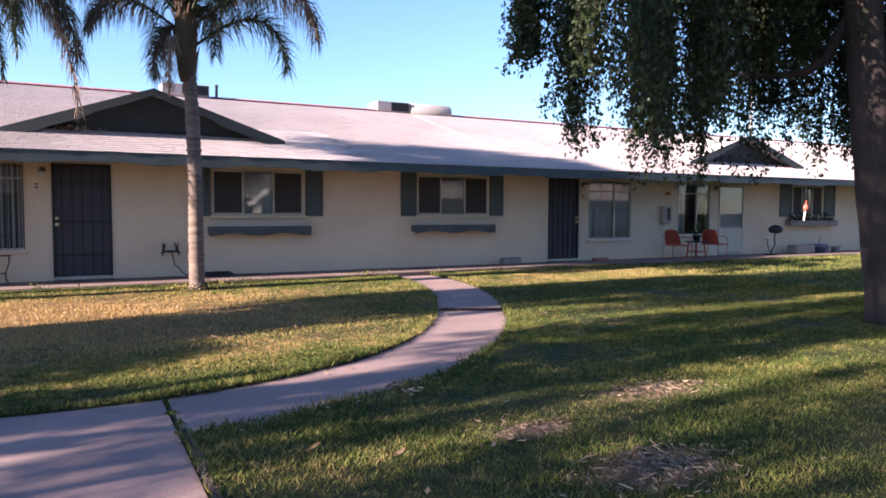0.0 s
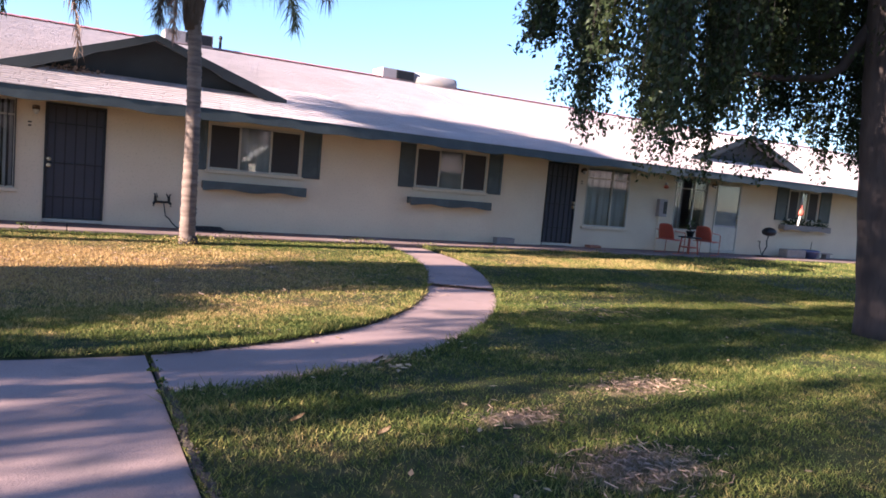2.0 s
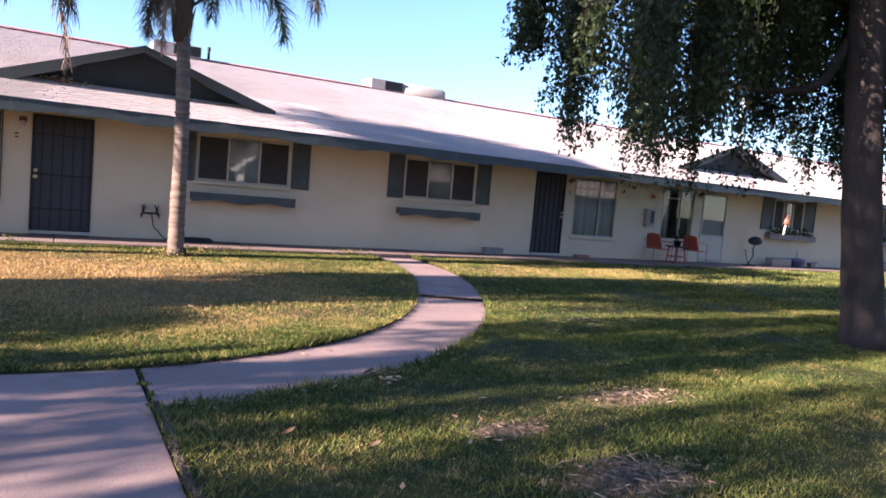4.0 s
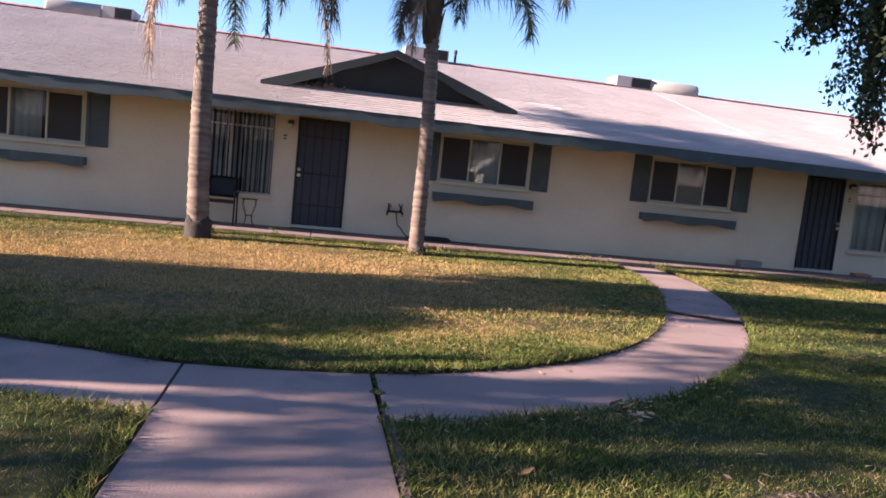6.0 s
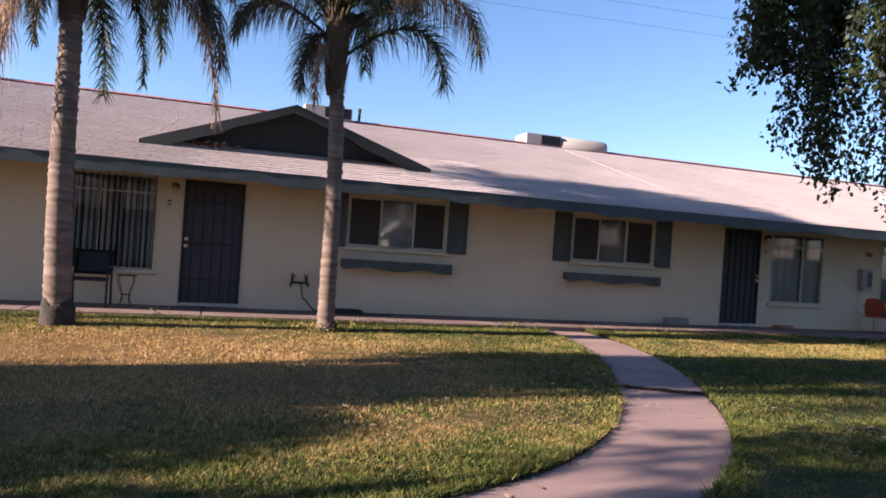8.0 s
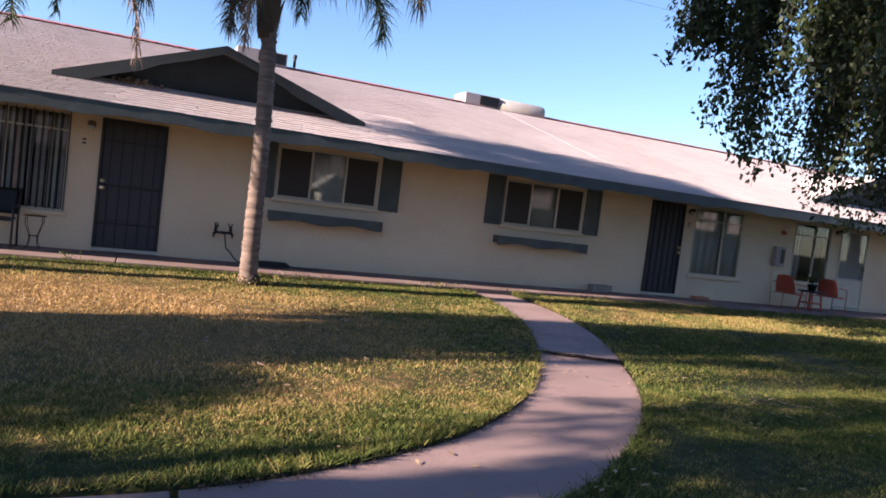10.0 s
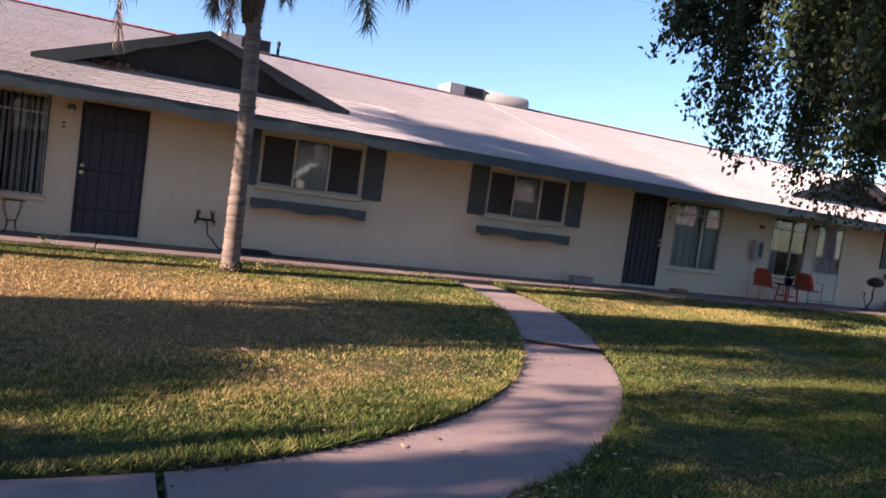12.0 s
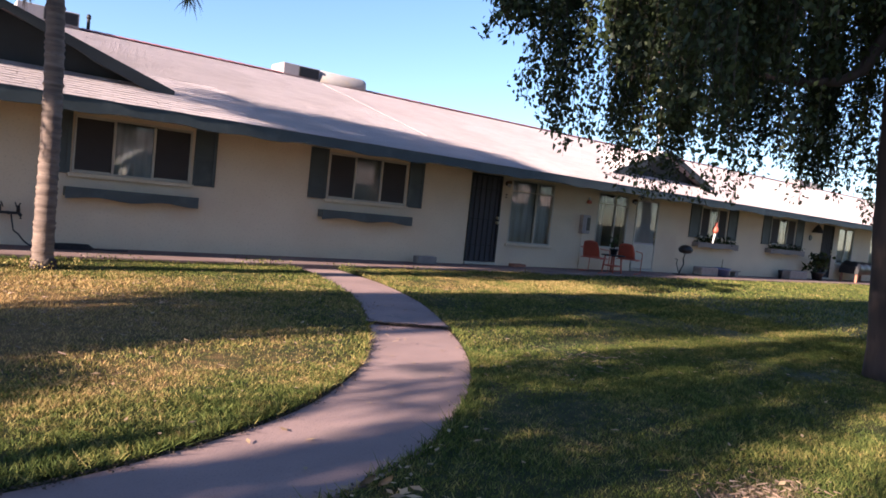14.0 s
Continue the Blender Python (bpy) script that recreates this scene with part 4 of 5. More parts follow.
def build_weeping_tree(x, y, r0, z_top, radius, height, seed, label, strands, low, leaf=0.075, lo_fill=1.0, clump_n=64, spread=0.30, bare_from=0, bare_to=0, z_fork=None, lean=0.2, skirt=None, hem=0.0, drift=0.0):
    """Broad tree with hanging leafy twigs."""
    z0 = float(lawn_z(x, y)) - 0.05
    canopy_z, z_fork = z_top, z_fork or z_top
    tree = tagged(empty("shade_tree", (x, y, z0)), label, "tree")
    g = np.random.default_rng(seed)
    bm = bmesh.new()
    pts, rad = [], []
    for i in range(26):
        u = i / 25
        z = z0 + u * (z_fork - z0)
        pts.append((x - lean * u, y + 0.05 * math.sin(u * 4), z))
        rad.append(r0 * (1 - 0.28 * u) * (1 + 0.25 * math.exp(-u * 18)) + 0.006 * math.sin(i * 1.9))
    tube(bm, pts, rad, 22)
    part("trunk", bm, M_BARK, tree, "thick grey-brown furrowed trunk")
    fork = Vector(pts[-1])
    limbs = []
    for k in range(9):
        az = k * 2 * math.pi / 9 + 0.35 * g.random() + 2.45
        start = fork + Vector((0, 0, -0.95 + 0.11 * k)) if k else Vector((x - 0.12, y, z_fork - 1.0))
        reach = radius * g.uniform(0.7, 0.95)
        up = g.uniform(1.2, 2.6) if k else 1.5
        c = []
        for i in range(9):
            u = i / 8
            c.append(start + Vector((math.cos(az) * reach * u, math.sin(az) * reach * u, up * math.sin(u * 1.75) + (0.12 * math.sin(u * 9 + k)))))
        if k == 0 and z_fork > canopy_z:
            c = [Vector((x - lean * 0.62, y, canopy_z)) + Vector(o) for o in ((0.05, -0.05, -0.05), (-0.09, 0.12, -0.2), (-0.14, 0.26, -0.46), (-0.19, 0.37, -0.72), (-0.29, 0.53, -0.84), (-0.5, 0.85, -0.85), (-0.75, 1.2, -0.8), (-1.0, 1.6, -0.7), (-1.3, 2.0, -0.6))]
        bm = bmesh.new()
        tube(bm, c, [r0 * (0.36 if k == 0 else 0.42) * (1 - 0.85 * i / 8) for i in range(9)], 9)
        part("limb", bm, M_BARK, tree)
        limbs.append(c)
    # upright leader
    c = [fork + Vector((0.1 * math.sin(i), 0.1 * math.cos(i), (height - z_fork) * 0.8 * i / 6)) for i in range(7)]
    bm = bmesh.new()
    tube(bm, [fork - Vector((0, 0, 0.1)), *c[1:]], [r0 * 0.6 * (1 - 0.85 * i / 6) for i in range(7)], 9)
    part("limb", bm, M_BARK, tree)
    # hanging twigs, gathered in clumps so that sky shows between them
    pts_all, tw_v, tw_f = [], [], []
    clumps = []
    for k in range(clump_n):
        rr = radius * math.sqrt((k + 0.5) / clump_n) * g.uniform(0.92, 1.08)
        a = k * 2.399
        clumps.append((x + rr * math.cos(a), y + drift + rr * math.sin(a), rr))
    for s in range(strands):
        cx, cy, rr = clumps[int(g.integers(len(clumps)))]
        px, py = cx + g.normal() * spread, cy + g.normal() * spread
        rho = min(1.0, math.hypot(px - x, py - y - drift) / radius)
        dome = canopy_z + 0.6 + (height - canopy_z - 0.6) * math.sqrt(max(0.0, 1 - rho * rho))
        tier = g.random()
        top = dome if tier < 0.4 else canopy_z + 0.4 + (dome - canopy_z - 0.4) * g.random()
        bottom = low + 0.42 * math.sin(cx * 2.1 + cy * 1.3) + 0.35 * g.random() + (1.9 * (1 - rho) if rho < 0.5 else 0) + (4.0 * (rho - 0.8) if rho > 0.8 else 0)
        bearing = math.degrees(math.atan2(py - y, px - x)) % 360
        if bare_from < bearing < bare_to and rho > 0.1:
            bottom += 2.7
        elif z_fork > canopy_z and (bearing < 40 or bearing > 290):
            bottom -= 0.25
        if py < y - 0.05:
            bottom = max(bottom, hem + 0.5 * g.random())
        if skirt and py - y > skirt[0]:
            bottom = max(bottom, skirt[1] + 0.3 * g.random())
        ln = min(top - bottom, g.uniform(0.9, 2.4)) if tier < 0.75 else min(top - bottom, 3.4)
        if ln < 0.3:
            continue
        n = int(ln * 26 * lo_fill)
        u = np.sort(g.random(n))
        sway = g.normal(size=2) * 0.12
        q = np.stack([px + sway[0] * u + g.normal(size=n) * 0.05, py + sway[1] * u + g.normal(size=n) * 0.05, top - ln * u], 1)
        pts_all.append(q)
        j = len(tw_v)
        for e in (0.0, 1.0):
            c0 = Vector((px + sway[0] * e, py + sway[1] * e, top - ln * e))
            w = 0.003 if e == 0 else 0.0015
            tw_v.extend(((c0.x - w, c0.y, c0.z), (c0.x + w, c0.y - w, c0.z), (c0.x, c0.y + w, c0.z)))
        tw_f.extend(((j, j + 1, j + 4, j + 3), (j + 1, j + 2, j + 5, j + 4), (j + 2, j, j + 3, j + 5)))
    v, f = leaf_cloud(np.concatenate(pts_all), leaf, seed)
    ob = raw_mesh("crown", v - np.array(tree.location), f, M_LEAF, tree)
    tagged(ob, "hanging curtains of small dark green leaves", kind="stuff")
    ob = raw_mesh("twig_mass", np.array(tw_v) - np.array(tree.location), tw_f, M_BARK, tree)
    tagged(ob, kind="stuff")
    return tree


build_weeping_tree(8.91, -9.55, 0.232, 3.7, 4.1, 8.0, 11, "weeping shade tree with thick trunk and hanging dark foliage", 4600, 1.85, 0.066, 1.95, 80, 0.115, 186, 258, 5.2, 1.05)
# trees standing off to the west, whose shade lies in bands over the lawn
build_weeping_tree(-9.5, -5.8, 0.2, 2.9, 1.15, 8.2, 21, "leafy shade tree at the west side of the lawn", 850, 1.7, 0.12, 0.6, 34, 0.2, lean=0, skirt=(0.1, 4.3))
build_weeping_tree(-9.5, -9.82, 0.22, 2.7, 1.3, 10.6, 22, "leafy shade tree at the west side of the lawn", 720, 1.4, 0.12, 0.6, 26, 0.16, lean=0, skirt=(0.12, 4.6), hem=3.2)
build_weeping_tree(-12.0, -12.5, 0.24, 2.8, 1.6, 7.6, 23, "leafy shade tree at the west side of the lawn", 290, 1.6, 0.12, 0.6, 13, 0.15)
facing_tree = build_weeping_tree(-12.5, -15.6, 0.24, 2.8, 1.6, 7.2, 24, "leafy shade tree at the west side of the lawn", 250, 1.6, 0.12, 0.6, 13, 0.15)
for k, (tx, ty, ts) in enumerate(((18, -26, 1.5), (24, -24, 1.7), (31, -26, 1.8), (38, -25, 1.9), (45, -27, 1.9), (52, -25, 2.0), (60, -27, 2.1), (69, -26, 2.2), (-2, -27, 1.5), (4, -26, 1.3))):
    copy_thing(facing_tree, pose(tx, ty, -0.15, 0, 0, 70 * k) @ Matrix.Scale(ts, 4))
build_weeping_tree(-9.5, -2.15, 0.1, 7.9, 1.4, 10.3, 27, "tall leafy tree at the west end of the walkway", 300, 7.5, 0.12, 0.55, 20, 0.15, lean=0, drift=0.57)
build_weeping_tree(-22.0, -7.75, 0.2, 10.9, 1.6, 16.5, 26, "tall leafy tree beyond the west side of the lawn", 560, 10.4, 0.14, 0.5, 22, 0.2)
build_weeping_tree(-9.6, -7.0, 0.1, 1.6, 0.85, 4.5, 28, "low leafy tree at the west side of the lawn", 420, 0.8, 0.12, 0.7, 18, 0.18, lean=0)
build_weeping_tree(-9.6, -9.35, 0.08, 1.4, 0.6, 3.7, 29, "low leafy tree at the west side of the lawn", 320, 0.8, 0.12, 0.7, 14, 0.16, lean=0)
build_weeping_tree(-9.6, -7.9, 0.12, 1.3, 1.4, 4.0, 25, "low leafy tree at the west side of the lawn", 900, 0.5, 0.12, 0.7, 30, 0.2, lean=0)


# ---------------------------------------------------------------- grass
def build_grass():
    g = np.random.default_rng(5)

    def area(x0, x1, y0, y1, n):
        return np.stack([g.uniform(x0, x1, n), g.uniform(y0, y1, n)], 1)

    p = np.concatenate([area(-6, 12, -9, -1.3, 330000), area(-3, 11, -12.8, -7.5, 400000), area(10, 30, -11, -1.3, 90000), area(-10, -5, -8, -1.3, 25000)])
    gap = path_gap(p[:, 0], p[:, 1])
    edge = -0.012 + 0.03 * g.random(len(p))
    p, gap = p[gap > edge], gap[gap > edge]
    n = len(p)
    clump = np.sin(p[:, 0] * 5.3 + np.sin(p[:, 1] * 3.1) * 2) * np.cos(p[:, 1] * 4.7 + np.sin(p[:, 0] * 2.3) * 2)
    h = (0.018 + 0.009 * clump + 0.022 * g.random(n)) * (1 + 1.0 * np.exp(-gap / 0.06)) * np.where(p[:, 0] > 10, 1.5, 1.0)
    far = np.clip((p[:, 1] + 12) / 10, 0, 1)
    wd = (0.0032 + 0.0045 * far) * g.uniform(0.7, 1.4, n) * np.where(p[:, 0] > 10, 1.8, 1.0)
    a = g.uniform(0, 2 * np.pi, n)
    lean = g.normal(size=(n, 2)) * (h[:, None] * 0.7)
    z = lawn_z(p[:, 0], p[:, 1]) - 0.006
    d = np.stack([np.cos(a), np.sin(a)], 1) * wd[:, None]
    v = np.empty((n, 3, 3), np.float32)
    v[:, 0, :2], v[:, 1, :2], v[:, 2, :2] = p - d, p + d, p + lean
    v[:, 0, 2], v[:, 1, 2], v[:, 2, 2] = z, z, z + h
    ob = raw_mesh("grass", v.reshape(-1, 3), np.arange(n * 3).reshape(-1, 3), M_GRASS)
    tagged(ob, "short mown grass, green and straw-dry in patches", "grass", kind="stuff")


build_grass()


def dead_stems():
    """Flattened dry stems over the worn patches of the near lawn."""
    g = np.random.default_rng(61)
    p = np.concatenate([np.stack([cx + g.normal(size=n) * rx, cy + g.normal(size=n) * ry], 1) for cx, cy, rx, ry, n in
                        ((2.75, -10.95, 0.17, 0.07, 160), (2.95, -11.75, 0.24, 0.13, 420), (4.1, -10.6, 0.3, 0.11, 260), (6.0, -8.0, 0.7, 0.3, 160), (1.2, -5.0, 2.4, 1.0, 1500))])
    n = len(p)
    a = g.uniform(0, 2 * np.pi, n)
    ln = g.uniform(0.012, 0.034, n)
    d = np.stack([np.cos(a), np.sin(a)], 1)
    w = np.stack([-d[:, 1], d[:, 0]], 1) * 0.0019
    z = lawn_z(p[:, 0], p[:, 1]) + 0.02 + 0.02 * g.random(n)
    v = np.empty((n, 4, 3), np.float32)
    for k, (e, q) in enumerate(((-1, -1), (1, -1), (1, 1), (-1, 1))):
        v[:, k, :2] = p + d * (ln * e)[:, None] + w * q
        v[:, k, 2] = z + e * 0.012 * g.random(n)
    ob = raw_mesh("dead_stems", v.reshape(-1, 3), np.arange(n * 4).reshape(-1, 4), M_DEAD)
    tagged(ob, "flattened dry stems on the worn patches of lawn", "dry grass", kind="stuff")


dead_stems()


# ---------------------------------------------------------------- on the roof
def build_cooler(x, y, z, box_w, barrel_w, flip, label):
    """Rooftop evaporative cooler: louvred box and a round-backed duct hood, on a stand."""
    c = tagged(empty("rooftop_cooler", (x, y, z)), label, "rooftop cooler", group="coolers on the roof ridge")
    s = -1 if flip else 1
    bm = bmesh.new()
    box(bm, x - box_w / 2, x + box_w / 2, y - 0.38, y + 0.38, z, z + 0.335, 0.015)
    part("cabinet", bm, M_COOLER, c)
    bm = bmesh.new()
    box(bm, x - box_w / 2 + 0.42 * box_w, x + box_w / 2 - 0.03, y - 0.395, y - 0.37, z + 0.07, z + 0.31, 0.004)
    grille = part("grille", bm, M_BLACK, c, "dark louvred grille")
    for k in range(5):
        bm = bmesh.new()
        box(bm, x - box_w / 2 + 0.43 * box_w, x + box_w / 2 - 0.04, y - 0.41, y - 0.396, z + 0.085 + k * 0.047, z + 0.10 + k * 0.047)
        part("louvre", bm, M_IRON, grille)
    if barrel_w:
        bm = bmesh.new()
        x0 = x + s * (box_w / 2 + 0.01)
        rows = []
        for xx, sc in ((x0, 1.0), (x0 + s * barrel_w * 0.94, 1.0), (x0 + s * barrel_w, 0.96)):
            ring = []
            for k in range(15):
                a = math.pi * k / 14
                ring.append(bm.verts.new((xx, y + 0.40 * math.cos(a) * sc, z - 0.02 + 0.40 * math.sin(a) ** 0.38 * sc)))
            rows.append(ring)
        for a, b in zip(rows, rows[1:]):
            for k in range(14):
                bm.faces.new((a[k], a[k + 1], b[k + 1], b[k])).smooth = True
            bm.faces.new((a[0], b[0], b[14], a[14]))
        bm.faces.new(rows[0])
        bm.faces.new(rows[-1][::-1])
        part("hood", bm, M_GREYMETAL, c, "rounded galvanised hood")
    for dx in (-0.4, 0.4):
        for dy in (-0.34, 0.34):
            bm = bmesh.new()
            zz = roof_z(y + dy) - 0.03
            box(bm, x + dx * box_w - 0.02, x + dx * box_w + 0.02, y + dy - 0.02, y + dy + 0.02, zz, z + 0.02)
            part("leg", bm, M_GREYMETAL, c)


build_cooler(8.72, 5.0, 4.12, 1.02, 1.42, False, "pale rooftop evaporative cooler with rounded steel hood")
build_cooler(2.95, 5.0, 4.14, 1.15, 0.0, False, "pale boxy rooftop cooler behind the ridge")
build_cooler(-4.55, 5.0, 4.10, 0.7, 1.25, True, "pale rooftop cooler with rounded hood and dark grille")
build_cooler(36.6, 5.0, 4.12, 1.0, 1.6, False, "distant rooftop cooler with rounded hood")
for x, y, r, h, lab in ((3.75, 4.9, 0.035, 0.42, "thin dark vent pipe on the roof ridge"), (24.9, 5.2, 0.07, 2.3, "tall pinkish vent mast rising behind the roof ridge")):
    bm = bmesh.new()
    tube(bm, [(x, y, roof_z(y) - 0.05), (x, y, roof_z(y) + h - 0.03), (x, y, roof_z(y) + h)], [r, r, r * 0.9], 10)
    tube(bm, [(x, y, roof_z(y) + h - 0.09), (x, y, roof_z(y) + h - 0.02)], r * 1.35, 10)
    tagged(part("vent_pipe", bm, M_IRON if r < 0.05 else M_WHITE), lab, "vent pipe")
# pile of fallen fronds and leaves against the gable
g3 = np.random.default_rng(31)
n = 150
q = np.stack([0.42 + g3.normal(size=n) * 0.2, 0.3 + 0.08 * g3.normal(size=n), np.zeros(n)], 1)
q[:, 2] = EAVE_Z + SLOPE * (q[:, 1] - EAVE_Y) + 0.015 + 0.035 * g3.random(n)
v, f = leaf_cloud(q, 0.06, 32, 0.1)
tagged(raw_mesh("leaf_litter", v, f, M_DEAD), "brown leaf litter heaped on the roof by the gable", "leaf litter", kind="stuff")


# ---------------------------------------------------------------- along the wall
def wall_lamp(x, z, label):
    l = tagged(empty("wall_lamp", (x, 0, z)), label, "wall lamp", group="porch lamps by the doors")
    bm = bmesh.new()
    bmesh.ops.create_cone(bm, cap_ends=True, segments=16, radius1=0.055, radius2=0.05, depth=0.02, matrix=Matrix.Translation((x, -0.012, z)) @ Matrix.Rotation(radians(90), 4, "X"))
    part("backplate", bm, M_BLACK, l)
    bm = bmesh.new()
    lathe(bm, x, -0.085, [(0.02, z + 0.07), (0.055, z + 0.06), (0.062, z + 0.0), (0.05, z - 0.005)], 16)
    tube(bm, [(x, -0.02, z + 0.01), (x, -0.06, z + 0.03)], 0.014, 8)
    part("shade", bm, M_FIBRE, l, "dark bronze cap")
    bm = bmesh.new()
    lathe(bm, x, -0.085, [(0.042, z - 0.006), (0.048, z - 0.04), (0.03, z - 0.08), (0.008, z - 0.09)], 16)
    part("globe", bm, M_CURTAIN, l, "frosted glass globe")


wall_lamp(-0.14, 1.93, "small bronze porch lamp with frosted globe")
wall_lamp(12.02, 1.93, "small bronze porch lamp with frosted globe")
wall_lamp(16.88, 1.93, "small bronze porch lamp with frosted globe")


def number_bars(x, z):
    """A house number as plain bars."""
    p = tagged(empty("house_number", (x, 0, z)), "small dark house number plate bars on the wall", "house number")
    for k in range(2):
        bm = bmesh.new()
        box(bm, x - 0.03 + 0.004 * k, x + 0.03 - 0.004 * k, -0.012, -0.002, z + 0.03 - k * 0.06, z + 0.055 - k * 0.06, 0.003)
        part("bar", bm, M_BLACK, p)


number_bars(-0.23, 1.66)
number_bars(12.03, 1.62)


def hose_bib(x, z):
    h = tagged(empty("garden_tap", (x, 0, z)), "twin dark outdoor taps with a hanging black hose", "garden tap")
    bm = bmesh.new()
    tube(bm, [(x, -0.0, z), (x, -0.10, z), (x, -0.12, z - 0.015)], 0.02, 8)
    tube(bm, [(x - 0.12, -0.12, z), (x + 0.12, -0.12, z)], 0.02, 8)
    part("pipe", bm, M_IRON, h)
    for s in (-1, 1):
        bm = bmesh.new()
        tube(bm, [(x + s * 0.12, -0.12, z + 0.02), (x + s * 0.12, -0.12, z + 0.10), (x + s * 0.14, -0.14, z + 0.15)], [0.026, 0.022, 0.016], 8)
        tube(bm, [(x + s * 0.12, -0.12, z + 0.01), (x + s * 0.15, -0.17, z - 0.03), (x + s * 0.15, -0.18, z - 0.08)], [0.024, 0.024, 0.02], 8)
        tap = part("tap", bm, M_IRON, h)
        bm = bmesh.new()
        bmesh.ops.create_cone(bm, cap_ends=True, segments=10, radius1=0.045, radius2=0.045, depth=0.014, matrix=Matrix.Translation((x + s * 0.09, -0.10, z + 0.12)) @ Matrix.Rotation(radians(70), 4, "Y"))
        part("handle", bm, M_IRON, tap)
    bm = bmesh.new()
    c = spline([(x + 0.03, -0.13), (x + 0.06, -0.16), (x + 0.10, -0.2), (x + 0.2, -0.24), (x + 0.42, -0.28)], 6)
    zz = np.interp(np.linspace(0, 1, len(c)), [0, 0.3, 0.6, 0.85, 1], [z - 0.02, z - 0.25, 0.16, -0.005, -0.012])
    tube(bm, [(a, b, q) for (a, b), q in zip(c, zz)], 0.012, 7)
    part("hose", bm, M_BLACK, h, "black garden hose")


hose_bib(1.96, 0.46)
bm = bmesh.new()
for k in range(4):
    tube(bm, [(2.78 + (0.34 - 0.03 * k) * math.cos(a), -0.32 + (0.12 - 0.012 * k) * math.sin(a), -0.016 + 0.02 * k) for a in np.linspace(0, 2 * math.pi, 26)], 0.012, 6)
tube(bm, [(3.1, -0.33, -0.018), (3.35, -0.4, -0.018), (3.6, -0.36, -0.018)], 0.012, 6)
tagged(part("garden_hose", bm, M_BLACK), "coiled black garden hose lying on the walkway", "hose")


def chair_legs(parent, pts, mat, r=0.014):
    for p in pts:
        bm = bmesh.new()
        tube(bm, p, r, 8)
        part("leg", bm, mat, parent)


def patio_chair(x, y):
    """Black stacking patio chair with arms and a slung back."""
    c = tagged(empty("patio_chair", (x, y, -0.03)), "black metal patio chair with mesh back and arms", "chair")
    z0 = -0.03
    bm = bmesh.new()
    box(bm, x - 0.25, x + 0.25, y - 0.25, y + 0.2, z0 + 0.40, z0 + 0.435, 0.015)
    part("seat", bm, M_BLACK, c)
    bm = bmesh.new()
    rows = []
    for i in range(7):
        u = i / 6
        rows.append([bm.verts.new((x - 0.26 + 0.52 * k / 8, y + 0.2 + 0.10 * u + 0.03 * math.sin(math.pi * k / 8), z0 + 0.48 + 0.38 * u - (0.015 if k in (0, 8) and i == 6 else 0))) for k in range(9)])
    for a, b in zip(rows, rows[1:]):
        for k in range(8):
            bm.faces.new((a[k], a[k + 1], b[k + 1], b[k])).smooth = True
    bmesh.ops.solidify(bm, geom=bm.faces[:], thickness=0.015)
    part("backrest", bm, M_BLACK, c)
    for s in (-1, 1):
        bm = bmesh.new()
        tube(bm, [(x + s * 0.27, y - 0.28, z0), (x + s * 0.27, y - 0.26, z0 + 0.42), (x + s * 0.27, y - 0.24, z0 + 0.60)], 0.016, 8)
        part("leg", bm, M_BLACK, c)
        bm = bmesh.new()
        tube(bm, [(x + s * 0.27, y + 0.26, z0), (x + s * 0.27, y + 0.2, z0 + 0.42), (x + s * 0.27, y + 0.31, z0 + 0.87)], 0.016, 8)
        part("leg", bm, M_BLACK, c)
        bm = bmesh.new()
        box(bm, x + s * 0.27 - 0.025, x + s * 0.27 + 0.025, y - 0.28, y + 0.24, z0 + 0.60, z0 + 0.625, 0.01)
        part("armrest", bm, M_BLACK, c)


patio_chair(-1.26, -0.48)

stand = tagged(empty("plant_stand", (-0.76, -0.36, -0.03)), "thin wrought-iron plant stand with curved legs", "plant stand")
bm = bmesh.new()
tube(bm, [(-0.76 + 0.15 * math.cos(a), -0.36 + 0.15 * math.sin(a), 0.46) for a in np.linspace(0, 2 * math.pi, 22)], 0.0065, 6)
tube(bm, [(-0.91, -0.36, 0.46), (-0.61, -0.36, 0.46)], 0.006, 6)
tube(bm, [(-0.76, -0.51, 0.46), (-0.76, -0.21, 0.46)], 0.006, 6)
part("top_ring", bm, M_FIBRE, stand)
bm = bmesh.new()
tube(bm, [(-0.76 + 0.07 * math.cos(a), -0.36 + 0.07 * math.sin(a), 0.16) for a in np.linspace(0, 2 * math.pi, 16)], 0.006, 6)
part("lower_ring", bm, M_FIBRE, stand)
for k in range(4):
    a = math.pi / 4 + k * math.pi / 2
    bm = bmesh.new()
    tube(bm, [(-0.76 + r * math.cos(a), -0.36 + r * math.sin(a), z) for r, z in ((0.15, 0.455), (0.16, 0.36), (0.11, 0.24), (0.07, 0.16), (0.08, 0.06), (0.13, -0.028))], 0.0065, 6)
    part("leg", bm, M_FIBRE, stand)

# loose blocks by the wall
for x0, x1, y0, h, mat, lab in ((9.42, 9.92, -0.30, 0.15, M_STONE, "weathered concrete block lying by the wall"), (12.3, 12.7, -0.25, 0.07, M_TERRA, "flat reddish brick lying by the wall")):
    bm = bmesh.new()
    box(bm, x0, x1, y0, y0 + 0.2, -0.03, -0.03 + h, 0.012)
    tagged(part("loose_block", bm, mat), lab, "block")

